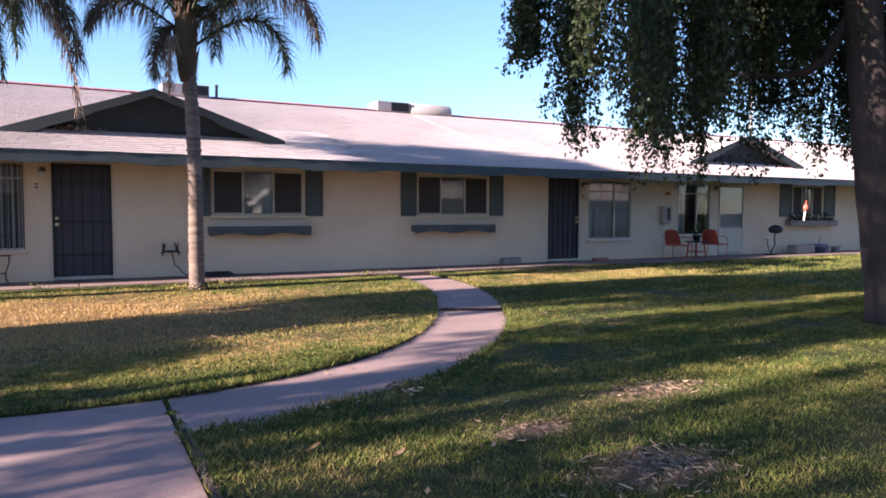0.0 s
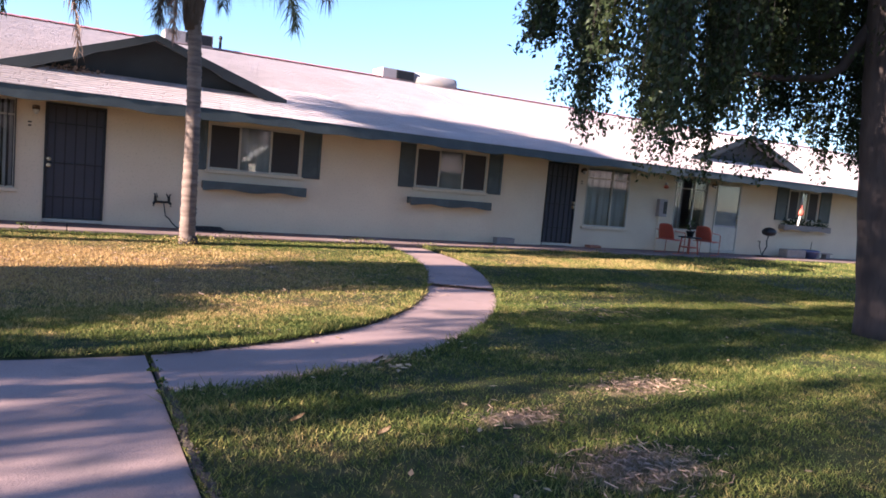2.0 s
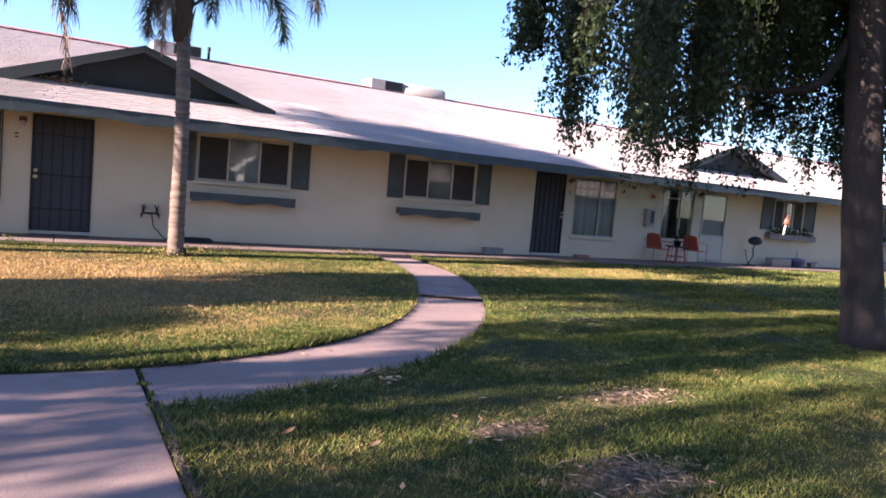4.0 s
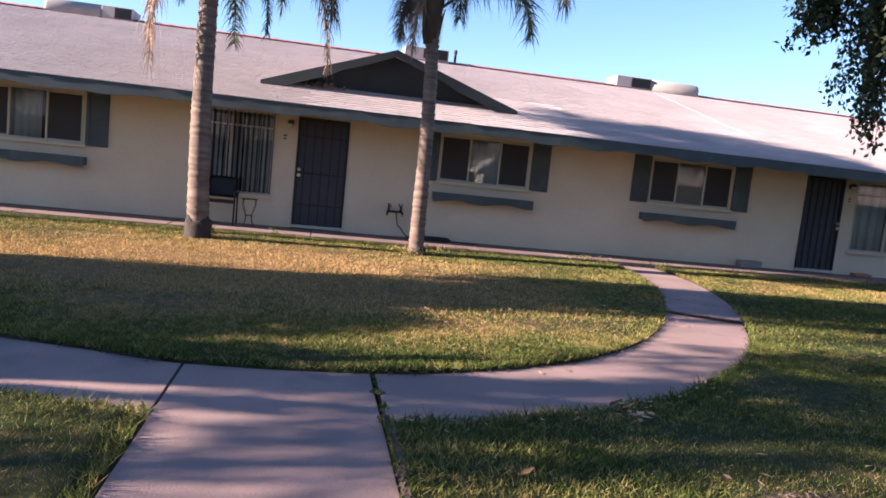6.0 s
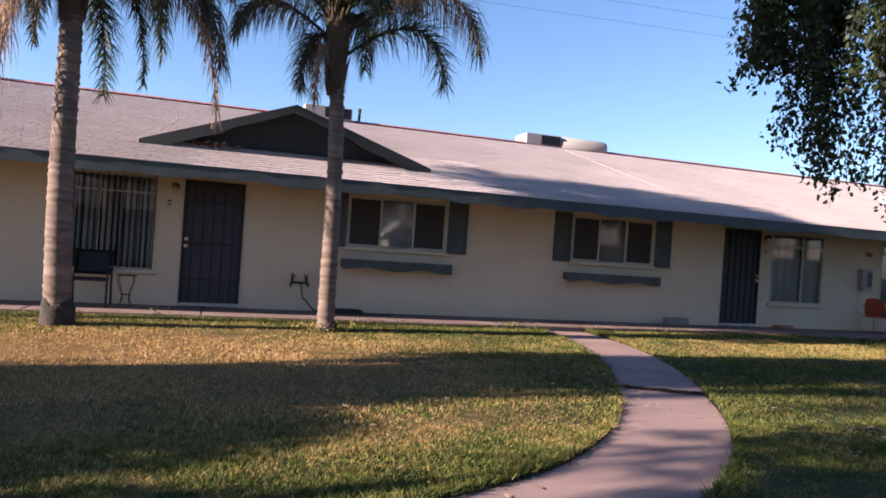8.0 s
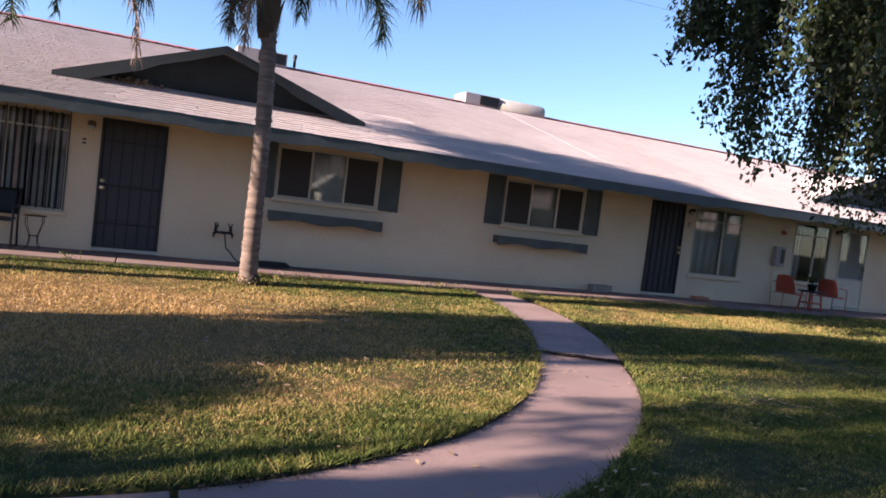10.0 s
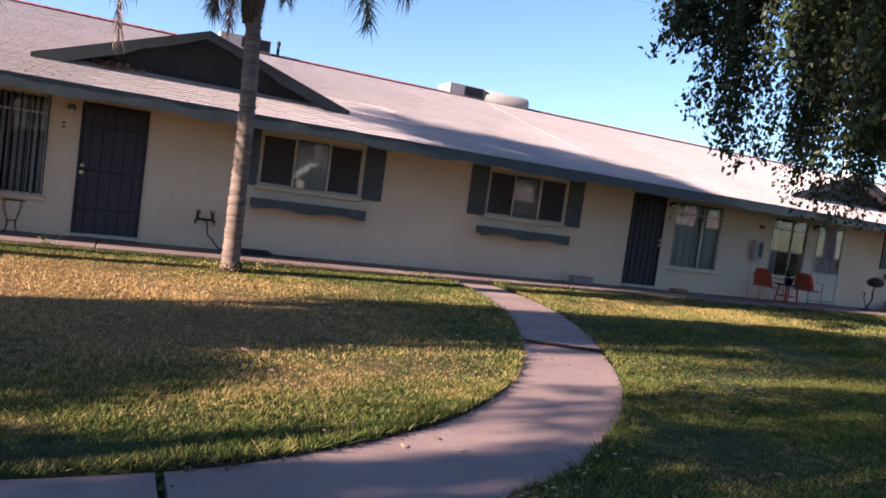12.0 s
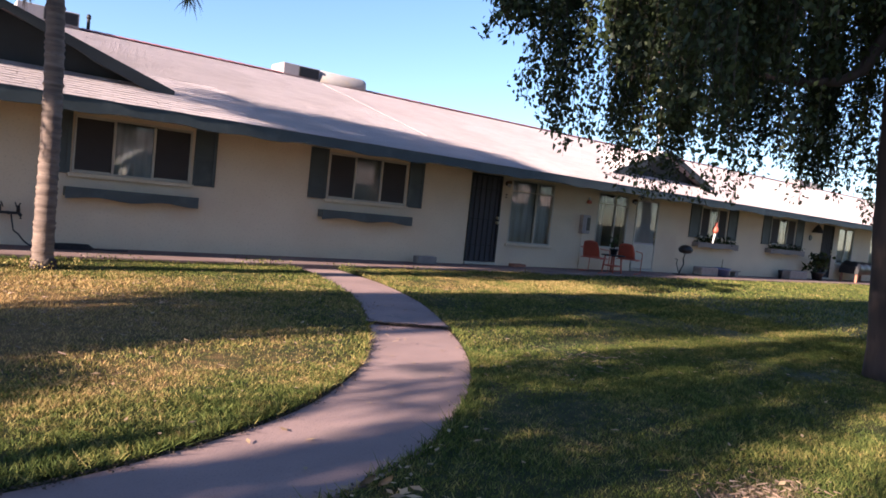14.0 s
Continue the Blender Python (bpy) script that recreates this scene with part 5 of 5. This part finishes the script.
meter = tagged(empty("meter_box", (14.9, 0, 0.95)), "pale grey wall-mounted meter box with dark window", "meter box")
bm = bmesh.new()
box(bm, 14.72, 15.02, -0.13, -0.003, 0.92, 1.40, 0.01)
part("case", bm, M_COOLER, meter)
bm = bmesh.new()
box(bm, 14.87, 15.0, -0.142, -0.131, 1.0, 1.34, 0.004)
part("dial_window", bm, M_BLACK, meter, "dark dial window")
bm = bmesh.new()
tube(bm, [(14.8, -0.06, 0.92), (14.8, -0.06, 0.0)], 0.018, 8)
part("conduit", bm, M_WALL, meter)
plaque = tagged(empty("wall_ornament", (14.98, 0, 1.75)), "small red and white ornament on the wall", "wall ornament")
bm = bmesh.new()
lathe(bm, 14.98, -0.04, [(0.03, 1.70), (0.075, 1.72), (0.06, 1.77), (0.02, 1.80)], 14)
part("base", bm, M_RED, plaque)
bm = bmesh.new()
lathe(bm, 14.98, -0.04, [(0.03, 1.801), (0.045, 1.84), (0.015, 1.88)], 14)
part("top", bm, M_WHITE, plaque)


def shell_chair(x, y, turn, label):
    """Old metal lawn chair: pressed shell back, seat pan, tubular arm-and-leg loops."""
    c = tagged(empty("lawn_chair", (0, 0, 0)), label, "chair", group="red lawn chairs by the door")
    bm = bmesh.new()
    rows = []
    for i in range(8):
        u = i / 7
        w = 0.23 * (1 - 0.25 * u ** 3)
        rows.append([bm.verts.new((-0.20 - 0.13 * u, w * k / 4, 0.38 + 0.42 * u - 0.03 * abs(k / 4) ** 2 * u)) for k in range(-4, 5)])
    for a, b in zip(rows, rows[1:]):
        for k in range(8):
            bm.faces.new((a[k], a[k + 1], b[k + 1], b[k])).smooth = True
    bmesh.ops.solidify(bm, geom=bm.faces[:], thickness=0.01)
    part("backrest", bm, M_RED, c)
    bm = bmesh.new()
    box(bm, -0.22, 0.24, -0.23, 0.23, 0.36, 0.385, 0.012)
    part("seat", bm, M_RED, c)
    for s in (-0.27, 0.27):
        bm = bmesh.new()
        tube(bm, [(-0.3, s, 0.62), (-0.1, s, 0.60), (0.22, s, 0.58), (0.29, s, 0.54), (0.30, s, 0.4), (0.27, s, 0.012), (0.1, s, 0.012), (-0.28, s, 0.012)], 0.012, 8)
        part("side_frame", bm, M_RED, c)
        bm = bmesh.new()
        tube(bm, [(0.28, s, 0.36), (-0.24, s, 0.36)], 0.010, 8)
        part("rail", bm, M_RED, c)
    c.matrix_basis = pose(x, y, -0.03, 0, 0, turn)
    return c


shell_chair(14.75, -0.62, 15, "faded red metal lawn chair with shell back")
shell_chair(16.15, -0.62, 20, "faded red metal lawn chair with shell back")
table = tagged(empty("side_table", (15.45, -0.65, -0.03)), "small red side table with dark pot on top", "side table")
bm = bmesh.new()
lathe(bm, 15.45, -0.65, [(0.30, 0.41), (0.31, 0.42), (0.31, 0.435), (0.30, 0.44)], 24)
part("tabletop", bm, M_BLACK, table)
for k in range(4):
    a = math.pi / 4 + k * math.pi / 2
    bm = bmesh.new()
    tube(bm, [(15.45 + 0.2 * math.cos(a), -0.65 + 0.2 * math.sin(a), 0.41), (15.45 + 0.25 * math.cos(a), -0.65 + 0.25 * math.sin(a), -0.03)], 0.022, 8)
    part("leg", bm, M_RED, table)
bm = bmesh.new()
lathe(bm, 15.45, -0.65, [(0.20, 0.14), (0.21, 0.15), (0.21, 0.165), (0.20, 0.17)], 20)
part("shelf", bm, M_RED, table)


def pot(x, y, r, h, mat, label, plant=0, name="plant_pot", z=-0.03, pl=0.16):
    p = tagged(empty(name, (x, y, z)), label, "plant pot")
    bm = bmesh.new()
    lathe(bm, x, y, [(r * 0.7, z), (r * 0.95, z + h * 0.75), (r * 1.08, z + h * 0.8), (r * 1.08, z + h), (r * 0.93, z + h), (r * 0.9, z + h * 0.88)], 18)
    part("pot", bm, mat, p)
    if plant:
        g = np.random.default_rng(int(x * 100))
        q = np.stack([x + g.normal(size=plant) * r * 0.8, y + g.normal(size=plant) * r * 0.7, z + h + 0.02 + g.random(plant) * pl * 1.8], 1)
        v, f = leaf_cloud(q, pl * 0.6, int(x * 10), -0.3)
        ob = raw_mesh("foliage", v - np.array(p.location), f, M_LEAF, p)
        tagged(ob, "small green leaves", kind="stuff")
        bm = bmesh.new()
        for k in range(4):
            tube(bm, [(x, y, z + h * 0.85), (x + r * 0.5 * math.cos(k * 1.7), y + r * 0.5 * math.sin(k * 1.7), z + h + pl * 1.2)], [0.008, 0.004], 5)
        part("stem", bm, M_BARK, p)
    return p


pot(15.45, -0.65, 0.11, 0.16, M_BLACK, "dark pot standing on the side table", 30, z=0.44)
# black kettle planter on a curled stem
kettle = tagged(empty("kettle_stand", (18.78, -0.55, -0.03)), "black kettle bowl on a curled iron stand", "stand")
bm = bmesh.new()
lathe(bm, 18.86, -0.55, [(0.05, 0.60), (0.16, 0.63), (0.21, 0.70), (0.20, 0.76), (0.13, 0.83), (0.03, 0.86)], 18)
part("bowl", bm, M_BLACK, kettle)
bm = bmesh.new()
tube(bm, [(18.66, -0.55, 0.0), (18.72, -0.55, 0.12), (18.84, -0.55, 0.28), (18.80, -0.55, 0.45), (18.86, -0.55, 0.61)], 0.02, 8)
tube(bm, [(18.70, -0.50, 0.05), (18.56, -0.50, 0.30), (18.58, -0.50, 0.42), (18.48, -0.50, 0.43)], 0.014, 8)
part("stem", bm, M_IRON, kettle)
bm = bmesh.new()
lathe(bm, 18.70, -0.55, [(0.22, -0.03), (0.20, 0.0), (0.05, 0.015)], 18)
part("base", bm, M_IRON, kettle)

# far window boxes with plants
for x0, x1, zt in ((20.0, 22.35, 0.98), (24.5, 27.0, 0.98)):
    build_planter(x0, x1, zt, "weathered grey-green window box with straggly plants", M_STONE)
    g = np.random.default_rng(int(x0))
    n = 420
    q = np.stack([g.uniform(x0 + 0.05, x1 - 0.05, n), -0.1 + g.normal(size=n) * 0.06, zt - 0.06 + 0.17 * g.random(n) * (0.4 + np.abs(np.sin(np.linspace(0, 9, n))))], 1)
    v, f = leaf_cloud(q, 0.085, int(x0) + 5, -0.2)
    tagged(raw_mesh("box_plants", v, f, M_LEAF), "low green plants growing in the window box", "plants", kind="stuff")
chime = tagged(empty("wind_chime", (19.6, -0.97, 2.1)), "orange and white wind chime hanging from the eave", "wind chime")
bm = bmesh.new()
tube(bm, [(19.6, -0.97, 2.17), (19.6, -0.97, 1.62)], 0.008, 6)
part("cord", bm, M_WHITE, chime)
bm = bmesh.new()
lathe(bm, 19.6, -0.97, [(0.02, 1.62), (0.05, 1.58), (0.035, 1.50), (0.09, 1.43), (0.10, 1.34), (0.05, 1.28)], 14)
part("body", bm, M_RED, chime, "orange lantern body")
bm = bmesh.new()
tube(bm, [(19.6, -0.97, 1.28), (19.57, -0.97, 1.12), (19.55, -0.97, 0.98)], [0.03, 0.028, 0.02], 8)
part("tail", bm, M_WHITE, chime)

bm = bmesh.new()
box(bm, 19.75, 20.65, -0.62, -0.30, -0.03, 0.24, 0.03)
tagged(part("stone_trough", bm, M_STONE), "weathered grey stone trough on the walkway", "trough")
pot(21.0, -0.5, 0.26, 0.27, M_BLUE, "squat blue-grey glazed pot with a bare stick", 0)
bm = bmesh.new()
tube(bm, [(21.0, -0.5, 0.10), (21.03, -0.5, 0.5)], [0.012, 0.008], 6)
tagged(part("stick", bm, M_BARK), "bare stick standing in the glazed pot", "stick")
bm = bmesh.new()
box(bm, 21.25, 22.2, -0.5, -0.28, 0.13, 0.16, 0.006)
box(bm, 21.35, 21.55, -0.48, -0.3, -0.03, 0.13, 0.008)
box(bm, 21.9, 22.1, -0.48, -0.3, -0.03, 0.13, 0.008)
tagged(part("plank_bench", bm, M_STONE), "low grey plank on two blocks", "bench")
bm = bmesh.new()
box(bm, 25.3, 26.6, -0.62, -0.28, -0.03, 0.28, 0.04)
tagged(part("stone_trough", bm, M_STONE), "low brownish trough by the far wall", "trough")
pot(24.9, -0.45, 0.07, 0.3, M_BLACK, "narrow black pot by the far wall", 0)
pot(27.6, -0.5, 0.22, 0.32, M_BLACK, "black pot with a leafy green plant", 160, pl=0.34)

bell = tagged(empty("bell_lantern", (27.75, -0.25, 1.7)), "black iron bell lantern hanging under the eave", "lantern")
bm = bmesh.new()
lathe(bm, 27.75, -0.25, [(0.21, 1.72), (0.20, 1.76), (0.13, 1.9), (0.05, 2.0), (0.02, 2.03)], 16)
part("bell", bm, M_BLACK, bell)
bm = bmesh.new()
tube(bm, [(27.75, -0.25, 2.03), (27.75, -0.25, 2.17)], 0.008, 6)
part("hook", bm, M_IRON, bell)
bm = bmesh.new()
bmesh.ops.create_cone(bm, cap_ends=True, segments=18, radius1=0.11, radius2=0.10, depth=0.03, matrix=Matrix.Translation((27.75, -0.02, 1.52)) @ Matrix.Rotation(radians(90), 4, "X"))
tagged(part("wall_disc", bm, M_BLACK), "round dark plaque on the wall", "plaque")

# covered bench far along
bench = tagged(empty("covered_bench", (31.0, -0.6, -0.03)), "wooden bench under a dark sagging cover", "bench")
bm = bmesh.new()
rows = []
for i in range(15):
    x = 30.0 + 2.0 * i / 14
    h = 0.72 + 0.05 * math.sin(i * 1.3) - (0.14 if i in (0, 14) else 0)
    rows.append([bm.verts.new(p) for p in ((x, -0.95, 0.30), (x, -0.97, h - 0.10), (x, -0.85, h), (x, -0.4, h + 0.02), (x, -0.25, h - 0.1), (x, -0.25, 0.30))])
for a, b in zip(rows, rows[1:]):
    for k in range(6):
        bm.faces.new((a[k], a[(k + 1) % 6], b[(k + 1) % 6], b[k])).smooth = True
bm.faces.new(rows[0])
bm.faces.new(rows[-1][::-1])
part("cover", bm, M_BLACK, bench)
for x in (30.1, 31.9):
    for y in (-0.88, -0.32):
        bm = bmesh.new()
        box(bm, x - 0.04, x + 0.04, y - 0.04, y + 0.04, -0.03, 0.32, 0.006)
        part("leg", bm, M_TERRA, bench)


def plastic_chair(x, y, turn):
    c = tagged(empty("plastic_chair"), "white moulded plastic garden chair by the far wall", "chair", group="white plastic chairs")
    bm = bmesh.new()
    box(bm, -0.22, 0.22, -0.22, 0.22, 0.40, 0.43, 0.012)
    part("seat", bm, M_WHITE, c)
    for k in range(-2, 3):
        bm = bmesh.new()
        box(bm, -0.25, -0.22, k * 0.09 - 0.03, k * 0.09 + 0.03, 0.43, 0.80, 0.006)
        part("slat", bm, M_WHITE, c)
    bm = bmesh.new()
    box(bm, -0.26, -0.215, -0.24, 0.24, 0.80, 0.86, 0.012)
    part("top_rail", bm, M_WHITE, c)
    for sx in (-0.2, 0.2):
        for sy in (-0.23, 0.23):
            bm = bmesh.new()
            tube(bm, [(sx * 1.15, sy * 1.1, 0.0), (sx, sy, 0.42), (sx, sy, 0.62)], [0.022, 0.028, 0.024], 8)
            part("leg", bm, M_WHITE, c)
    for sy in (-0.23, 0.23):
        bm = bmesh.new()
        box(bm, -0.25, 0.23, sy - 0.03, sy + 0.03, 0.62, 0.645, 0.01)
        part("armrest", bm, M_WHITE, c)
    c.matrix_basis = pose(x, y, -0.03, 0, 0, turn)


plastic_chair(33.1, -0.7, -70)
plastic_chair(34.1, -0.7, -100)


# ---------------------------------------------------------------- across the lawn, behind the camera
def build_opposite():
    """The facing row of the same housing, with a white-trimmed porch gable."""
    h = tagged(empty("opposite_house", (8, -33, -0.1)), "long low cream house across the lawn with shingle roof", "house")
    bm = bmesh.new()
    box(bm, -40, 50, -42, -33, -0.2, 2.5)
    part("wall", bm, M_WALL, h)
    bm = bmesh.new()
    rows = []
    for x in (-40.5, 50.5):
        rows.append([bm.verts.new((x, y, z)) for y, z in ((-32.2, 2.3), (-37.5, 4.2), (-42.8, 2.3), (-42.8, 2.2), (-32.2, 2.2))])
    for k in range(5):
        bm.faces.new((rows[0][k], rows[0][(k + 1) % 5], rows[1][(k + 1) % 5], rows[1][k]))
    bm.faces.new(rows[0])
    bm.faces.new(rows[1][::-1])
    part("roof", bm, M_SHINGLE, h)
    for x in range(-36, 48, 6):
        bm = bmesh.new()
        box(bm, x, x + 1.8, -33.06, -32.99, 0.9, 2.1, 0.01)
        part("window", bm, M_DOORMESH, h)
    p = tagged(empty("porch", (11.6, -30.5, -0.1)), "white-trimmed gabled porch across the lawn", "porch")
    bm = bmesh.new()
    vs0 = [bm.verts.new((11.6 + x, -30.0, z)) for x, z in ((-0.75, 0.0), (0.75, 0.0), (0.75, 1.9), (0, 2.5), (-0.75, 1.9))]
    vs1 = [bm.verts.new((v.co.x, -32.1, v.co.z)) for v in vs0]
    bm.faces.new(vs0)
    bm.faces.new(vs1[::-1])
    for k in range(5):
        bm.faces.new((vs0[k], vs0[(k + 1) % 5], vs1[(k + 1) % 5], vs1[k]))
    part("wall", bm, M_WHITE, p)
    for s in (-1, 1):
        bm = bmesh.new()
        a, b = Vector((11.6, 0, 2.72)), Vector((11.6 + s * 1.15, 0, 1.82))
        vs = [bm.verts.new((q.x, y, q.z + dz)) for q in (a, b) for y in (-29.8, -32.2) for dz in (0, -0.14)]
        for q in ((0, 2, 6, 4), (1, 5, 7, 3), (0, 4, 5, 1), (2, 3, 7, 6), (0, 1, 3, 2), (4, 6, 7, 5)):
            bm.faces.new([vs[i] for i in q])
        part("roof_slope", bm, M_WHITE, p)


build_opposite()


# ---------------------------------------------------------------- litter and weeds on the lawn
def fallen_leaves():
    g = np.random.default_rng(77)
    n = 520
    p = np.stack([g.uniform(1.5, 13, n), g.uniform(-12.6, -2.5, n)], 1)
    ext = np.stack([2.39 + g.normal(size=14) * 0.16, -9.78 + g.normal(size=14) * 0.10], 1)
    m = np.stack([g.uniform(0.9, 3.4, 26), np.zeros(26)], 1)
    m[:, 1] = np.interp(m[:, 0], [0.9, 1.97, 2.86, 3.4], [-10.05, -9.75, -9.28, -8.95]) - 0.05 - 0.25 * g.random(26)
    pth = CURVE[g.integers(0, 110, 26)] + g.normal(size=(26, 2)) * 0.25
    p = np.concatenate([p, ext, m, pth])
    on = path_gap(p[:, 0], p[:, 1]) < 0
    z = np.where(on, PATH_Z + 0.008, lawn_z(p[:, 0], p[:, 1]) + 0.035)
    n = len(p)
    size = g.uniform(0.012, 0.034, n)
    size[520:530] *= 1.6
    a = g.uniform(0, 2 * np.pi, n)
    v, f = [], []
    for (x, y), zz, s, t in zip(p, z, size, a):
        c, d = math.cos(t) * s, math.sin(t) * s
        k = len(v)
        w = 0.45
        v += [(x - c, y - d, zz), (x + d * w, y - c * w, zz + s * 0.25 * g.random()), (x + c, y + d, zz + s * 0.45 * g.random()), (x - d * w, y + c * w, zz + s * 0.3 * g.random())]
        f.append((k, k + 1, k + 2, k + 3))
    tagged(raw_mesh("fallen_leaves", v, f, M_DRYLEAF), "scattered dry tan leaves on grass and path", "fallen leaves", kind="stuff")


fallen_leaves()
for x, y, lab in ((2.43, -9.74, ""), (2.36, -9.70, ""), (1.82, -11.05, ""), (1.45, -10.75, "")):
    bm = bmesh.new()
    zz = float(lawn_z(x, y)) + 0.035
    rows = []
    for i in range(7):
        u = i / 6
        w = 0.022 * math.sin(math.pi * (0.06 + 0.9 * u)) + 0.002
        rows.append([bm.verts.new((x + (u - 0.5) * 0.075, y + s * w, zz + 0.03 * u * u + 0.012 * abs(s))) for s in (-1, 0, 1)])
    for a, b in zip(rows, rows[1:]):
        for k in range(2):
            bm.faces.new((a[k], a[k + 1], b[k + 1], b[k])).smooth = True
    bmesh.ops.solidify(bm, geom=bm.faces[:], thickness=0.001)
    tagged(part("dry_leaf", bm, M_DRYLEAF), "curled dry tan leaf lying on the grass", "leaf", group="large fallen leaves")


def weeds():
    g = np.random.default_rng(41)
    pts = []
    for x, y, n, h, s in ((-1.12, -2.45, 90, 0.16, 0.07), (2.36, -2.45, 120, 0.13, 0.10), (5.4, -1.42, 150, 0.10, 0.22), (6.95, -1.5, 70, 0.07, 0.16), (-0.2, -1.5, 50, 0.12, 0.05), (1.95, -2.5, 90, 0.10, 0.12), (11.6, -1.35, 40, 0.09, 0.1), (3.2, -1.38, 60, 0.06, 0.3), (8.9, -1.36, 60, 0.06, 0.3), (0.885, -9.25, 12, 0.012, 0.02), (0.885, -9.5, 12, 0.012, 0.02), (0.88, -9.75, 12, 0.012, 0.02), (0.88, -9.95, 12, 0.015, 0.03)):
        q = np.stack([x + g.normal(size=n) * s, y + g.normal(size=n) * s * 0.5, lawn_z(x, y) + h * g.random(n) + (0.02 if h > 0.02 else -0.03)], 1)
        pts.append(q)
    v, f = leaf_cloud(np.concatenate(pts), 0.034, 43, -0.6)
    tagged(raw_mesh("weeds", v, f, M_GRASS), "leafy green weeds along the walkway edge and palm feet", "weeds", kind="stuff")


weeds()


def path_debris():
    """Crumbs of soil and thatch along the path edges, doubling as the grass's shadow."""
    g = np.random.default_rng(91)
    n = 4600
    i = g.integers(0, len(CURVE) - 50, n)
    d = np.gradient(CURVE, axis=0)
    d /= np.linalg.norm(d, axis=1)[:, None]
    nrm = np.stack([-d[:, 1], d[:, 0]], 1)
    side = np.where(g.random(n) < 0.72, -1.0, 1.0)
    inset = np.abs(g.normal(size=n)) * (0.018 + 0.026 * np.abs(np.sin(i * 0.37)) ** 3)
    p = CURVE[i] + nrm[i] * (side * (HALF_W + 0.012 - inset))[:, None] + d[i] * g.uniform(-0.05, 0.05, (n, 1))
    a, s = g.uniform(0, 2 * np.pi, n), g.uniform(0.004, 0.011, n)
    c = np.stack([np.cos(a), np.sin(a)], 1) * s[:, None]
    w = np.stack([-np.sin(a), np.cos(a)], 1) * (s * g.uniform(0.3, 0.8, n))[:, None]
    z = PATH_Z + 0.004 + np.where(i < CUTS[1], 0.03, 0.0)
    keep = ~((p[:, 0] > -0.5) & (p[:, 0] < 0.98))
    p, c, w, z = p[keep], c[keep], w[keep], z[keep]
    # the open joint beside the straight walk: soil, dark as the gap's shadow
    k = 2600
    ys = g.uniform(-13.9, -9.98, k)
    q = np.stack([0.885 + 0.01 * np.sin(ys * 5.3) + 0.006 * np.sin(ys * 17) + g.normal(size=k) * 0.009, ys], 1)
    a, s = g.uniform(0, 2 * np.pi, k), g.uniform(0.008, 0.018, k)
    p = np.concatenate([p, q])
    c = np.concatenate([c, np.stack([np.cos(a), np.sin(a)], 1) * s[:, None]])
    w = np.concatenate([w, np.stack([-np.sin(a), np.cos(a)], 1) * (s * 0.6)[:, None]])
    z = np.concatenate([z, np.full(k, PATH_Z + 0.032)])
    # soil against the lip of two shifted slabs, drawing its dark shadow line
    m = 900
    j = CUTS[1]
    across = g.uniform(-HALF_W, HALF_W, m)
    q = CURVE[j] + nrm[j] * across[:, None] + d[j] * (0.022 + 0.03 * g.random(m) * np.abs(np.sin(across * 9)))[:, None]
    a, s = g.uniform(0, 2 * np.pi, m), g.uniform(0.008, 0.02, m)
    p = np.concatenate([p, q])
    c = np.concatenate([c, np.stack([np.cos(a), np.sin(a)], 1) * s[:, None]])
    w = np.concatenate([w, np.stack([-np.sin(a), np.cos(a)], 1) * (s * 0.7)[:, None]])
    z = np.concatenate([z, PATH_Z + 0.004 + 0.026 * g.random(m)])
    n = len(p)
    v = np.empty((n, 4, 3), np.float32)
    v[:, 0, :2], v[:, 1, :2], v[:, 2, :2], v[:, 3, :2] = p - c, p - w, p + c, p + w
    for k in range(4):
        v[:, k, 2] = z + g.random(n) * 0.012
    tagged(raw_mesh("path_debris", v.reshape(-1, 3), np.arange(n * 4).reshape(-1, 4), M_SOIL_SHADE), "soil crumbs and thatch, dark as the shadow along the path edges", "soil", kind="stuff")


path_debris()


def power_line():
    """Two thin overhead cables far behind the house, from pole to pole."""
    line = tagged(empty("power_line", (-22, 15, 0)), "two thin dark overhead cables between far poles", "power line")
    for dy, dz in ((0.0, 0.0), (0.3, 1.0)):
        bm = bmesh.new()
        pts = []
        for k in range(41):
            u = k / 40
            x = -22 + 107 * u
            pts.append((x, 15 + dy, 11.2 + 0.038 * x + dz))
        tube(bm, pts, 0.006, 5)
        part("cable", bm, M_IRON, line)
    for x in (-22.0, 85.0):
        bm = bmesh.new()
        z = 11.2 + 0.038 * x
        tube(bm, [(x, 15.15, -0.3), (x, 15.15, z * 0.6), (x, 15.15, z + 1.3)], [0.16, 0.13, 0.1], 10)
        box(bm, x - 0.06, x + 0.06, 14.6, 15.7, z - 0.12, z - 0.02)
        part("pole", bm, M_BARK, line)


power_line()
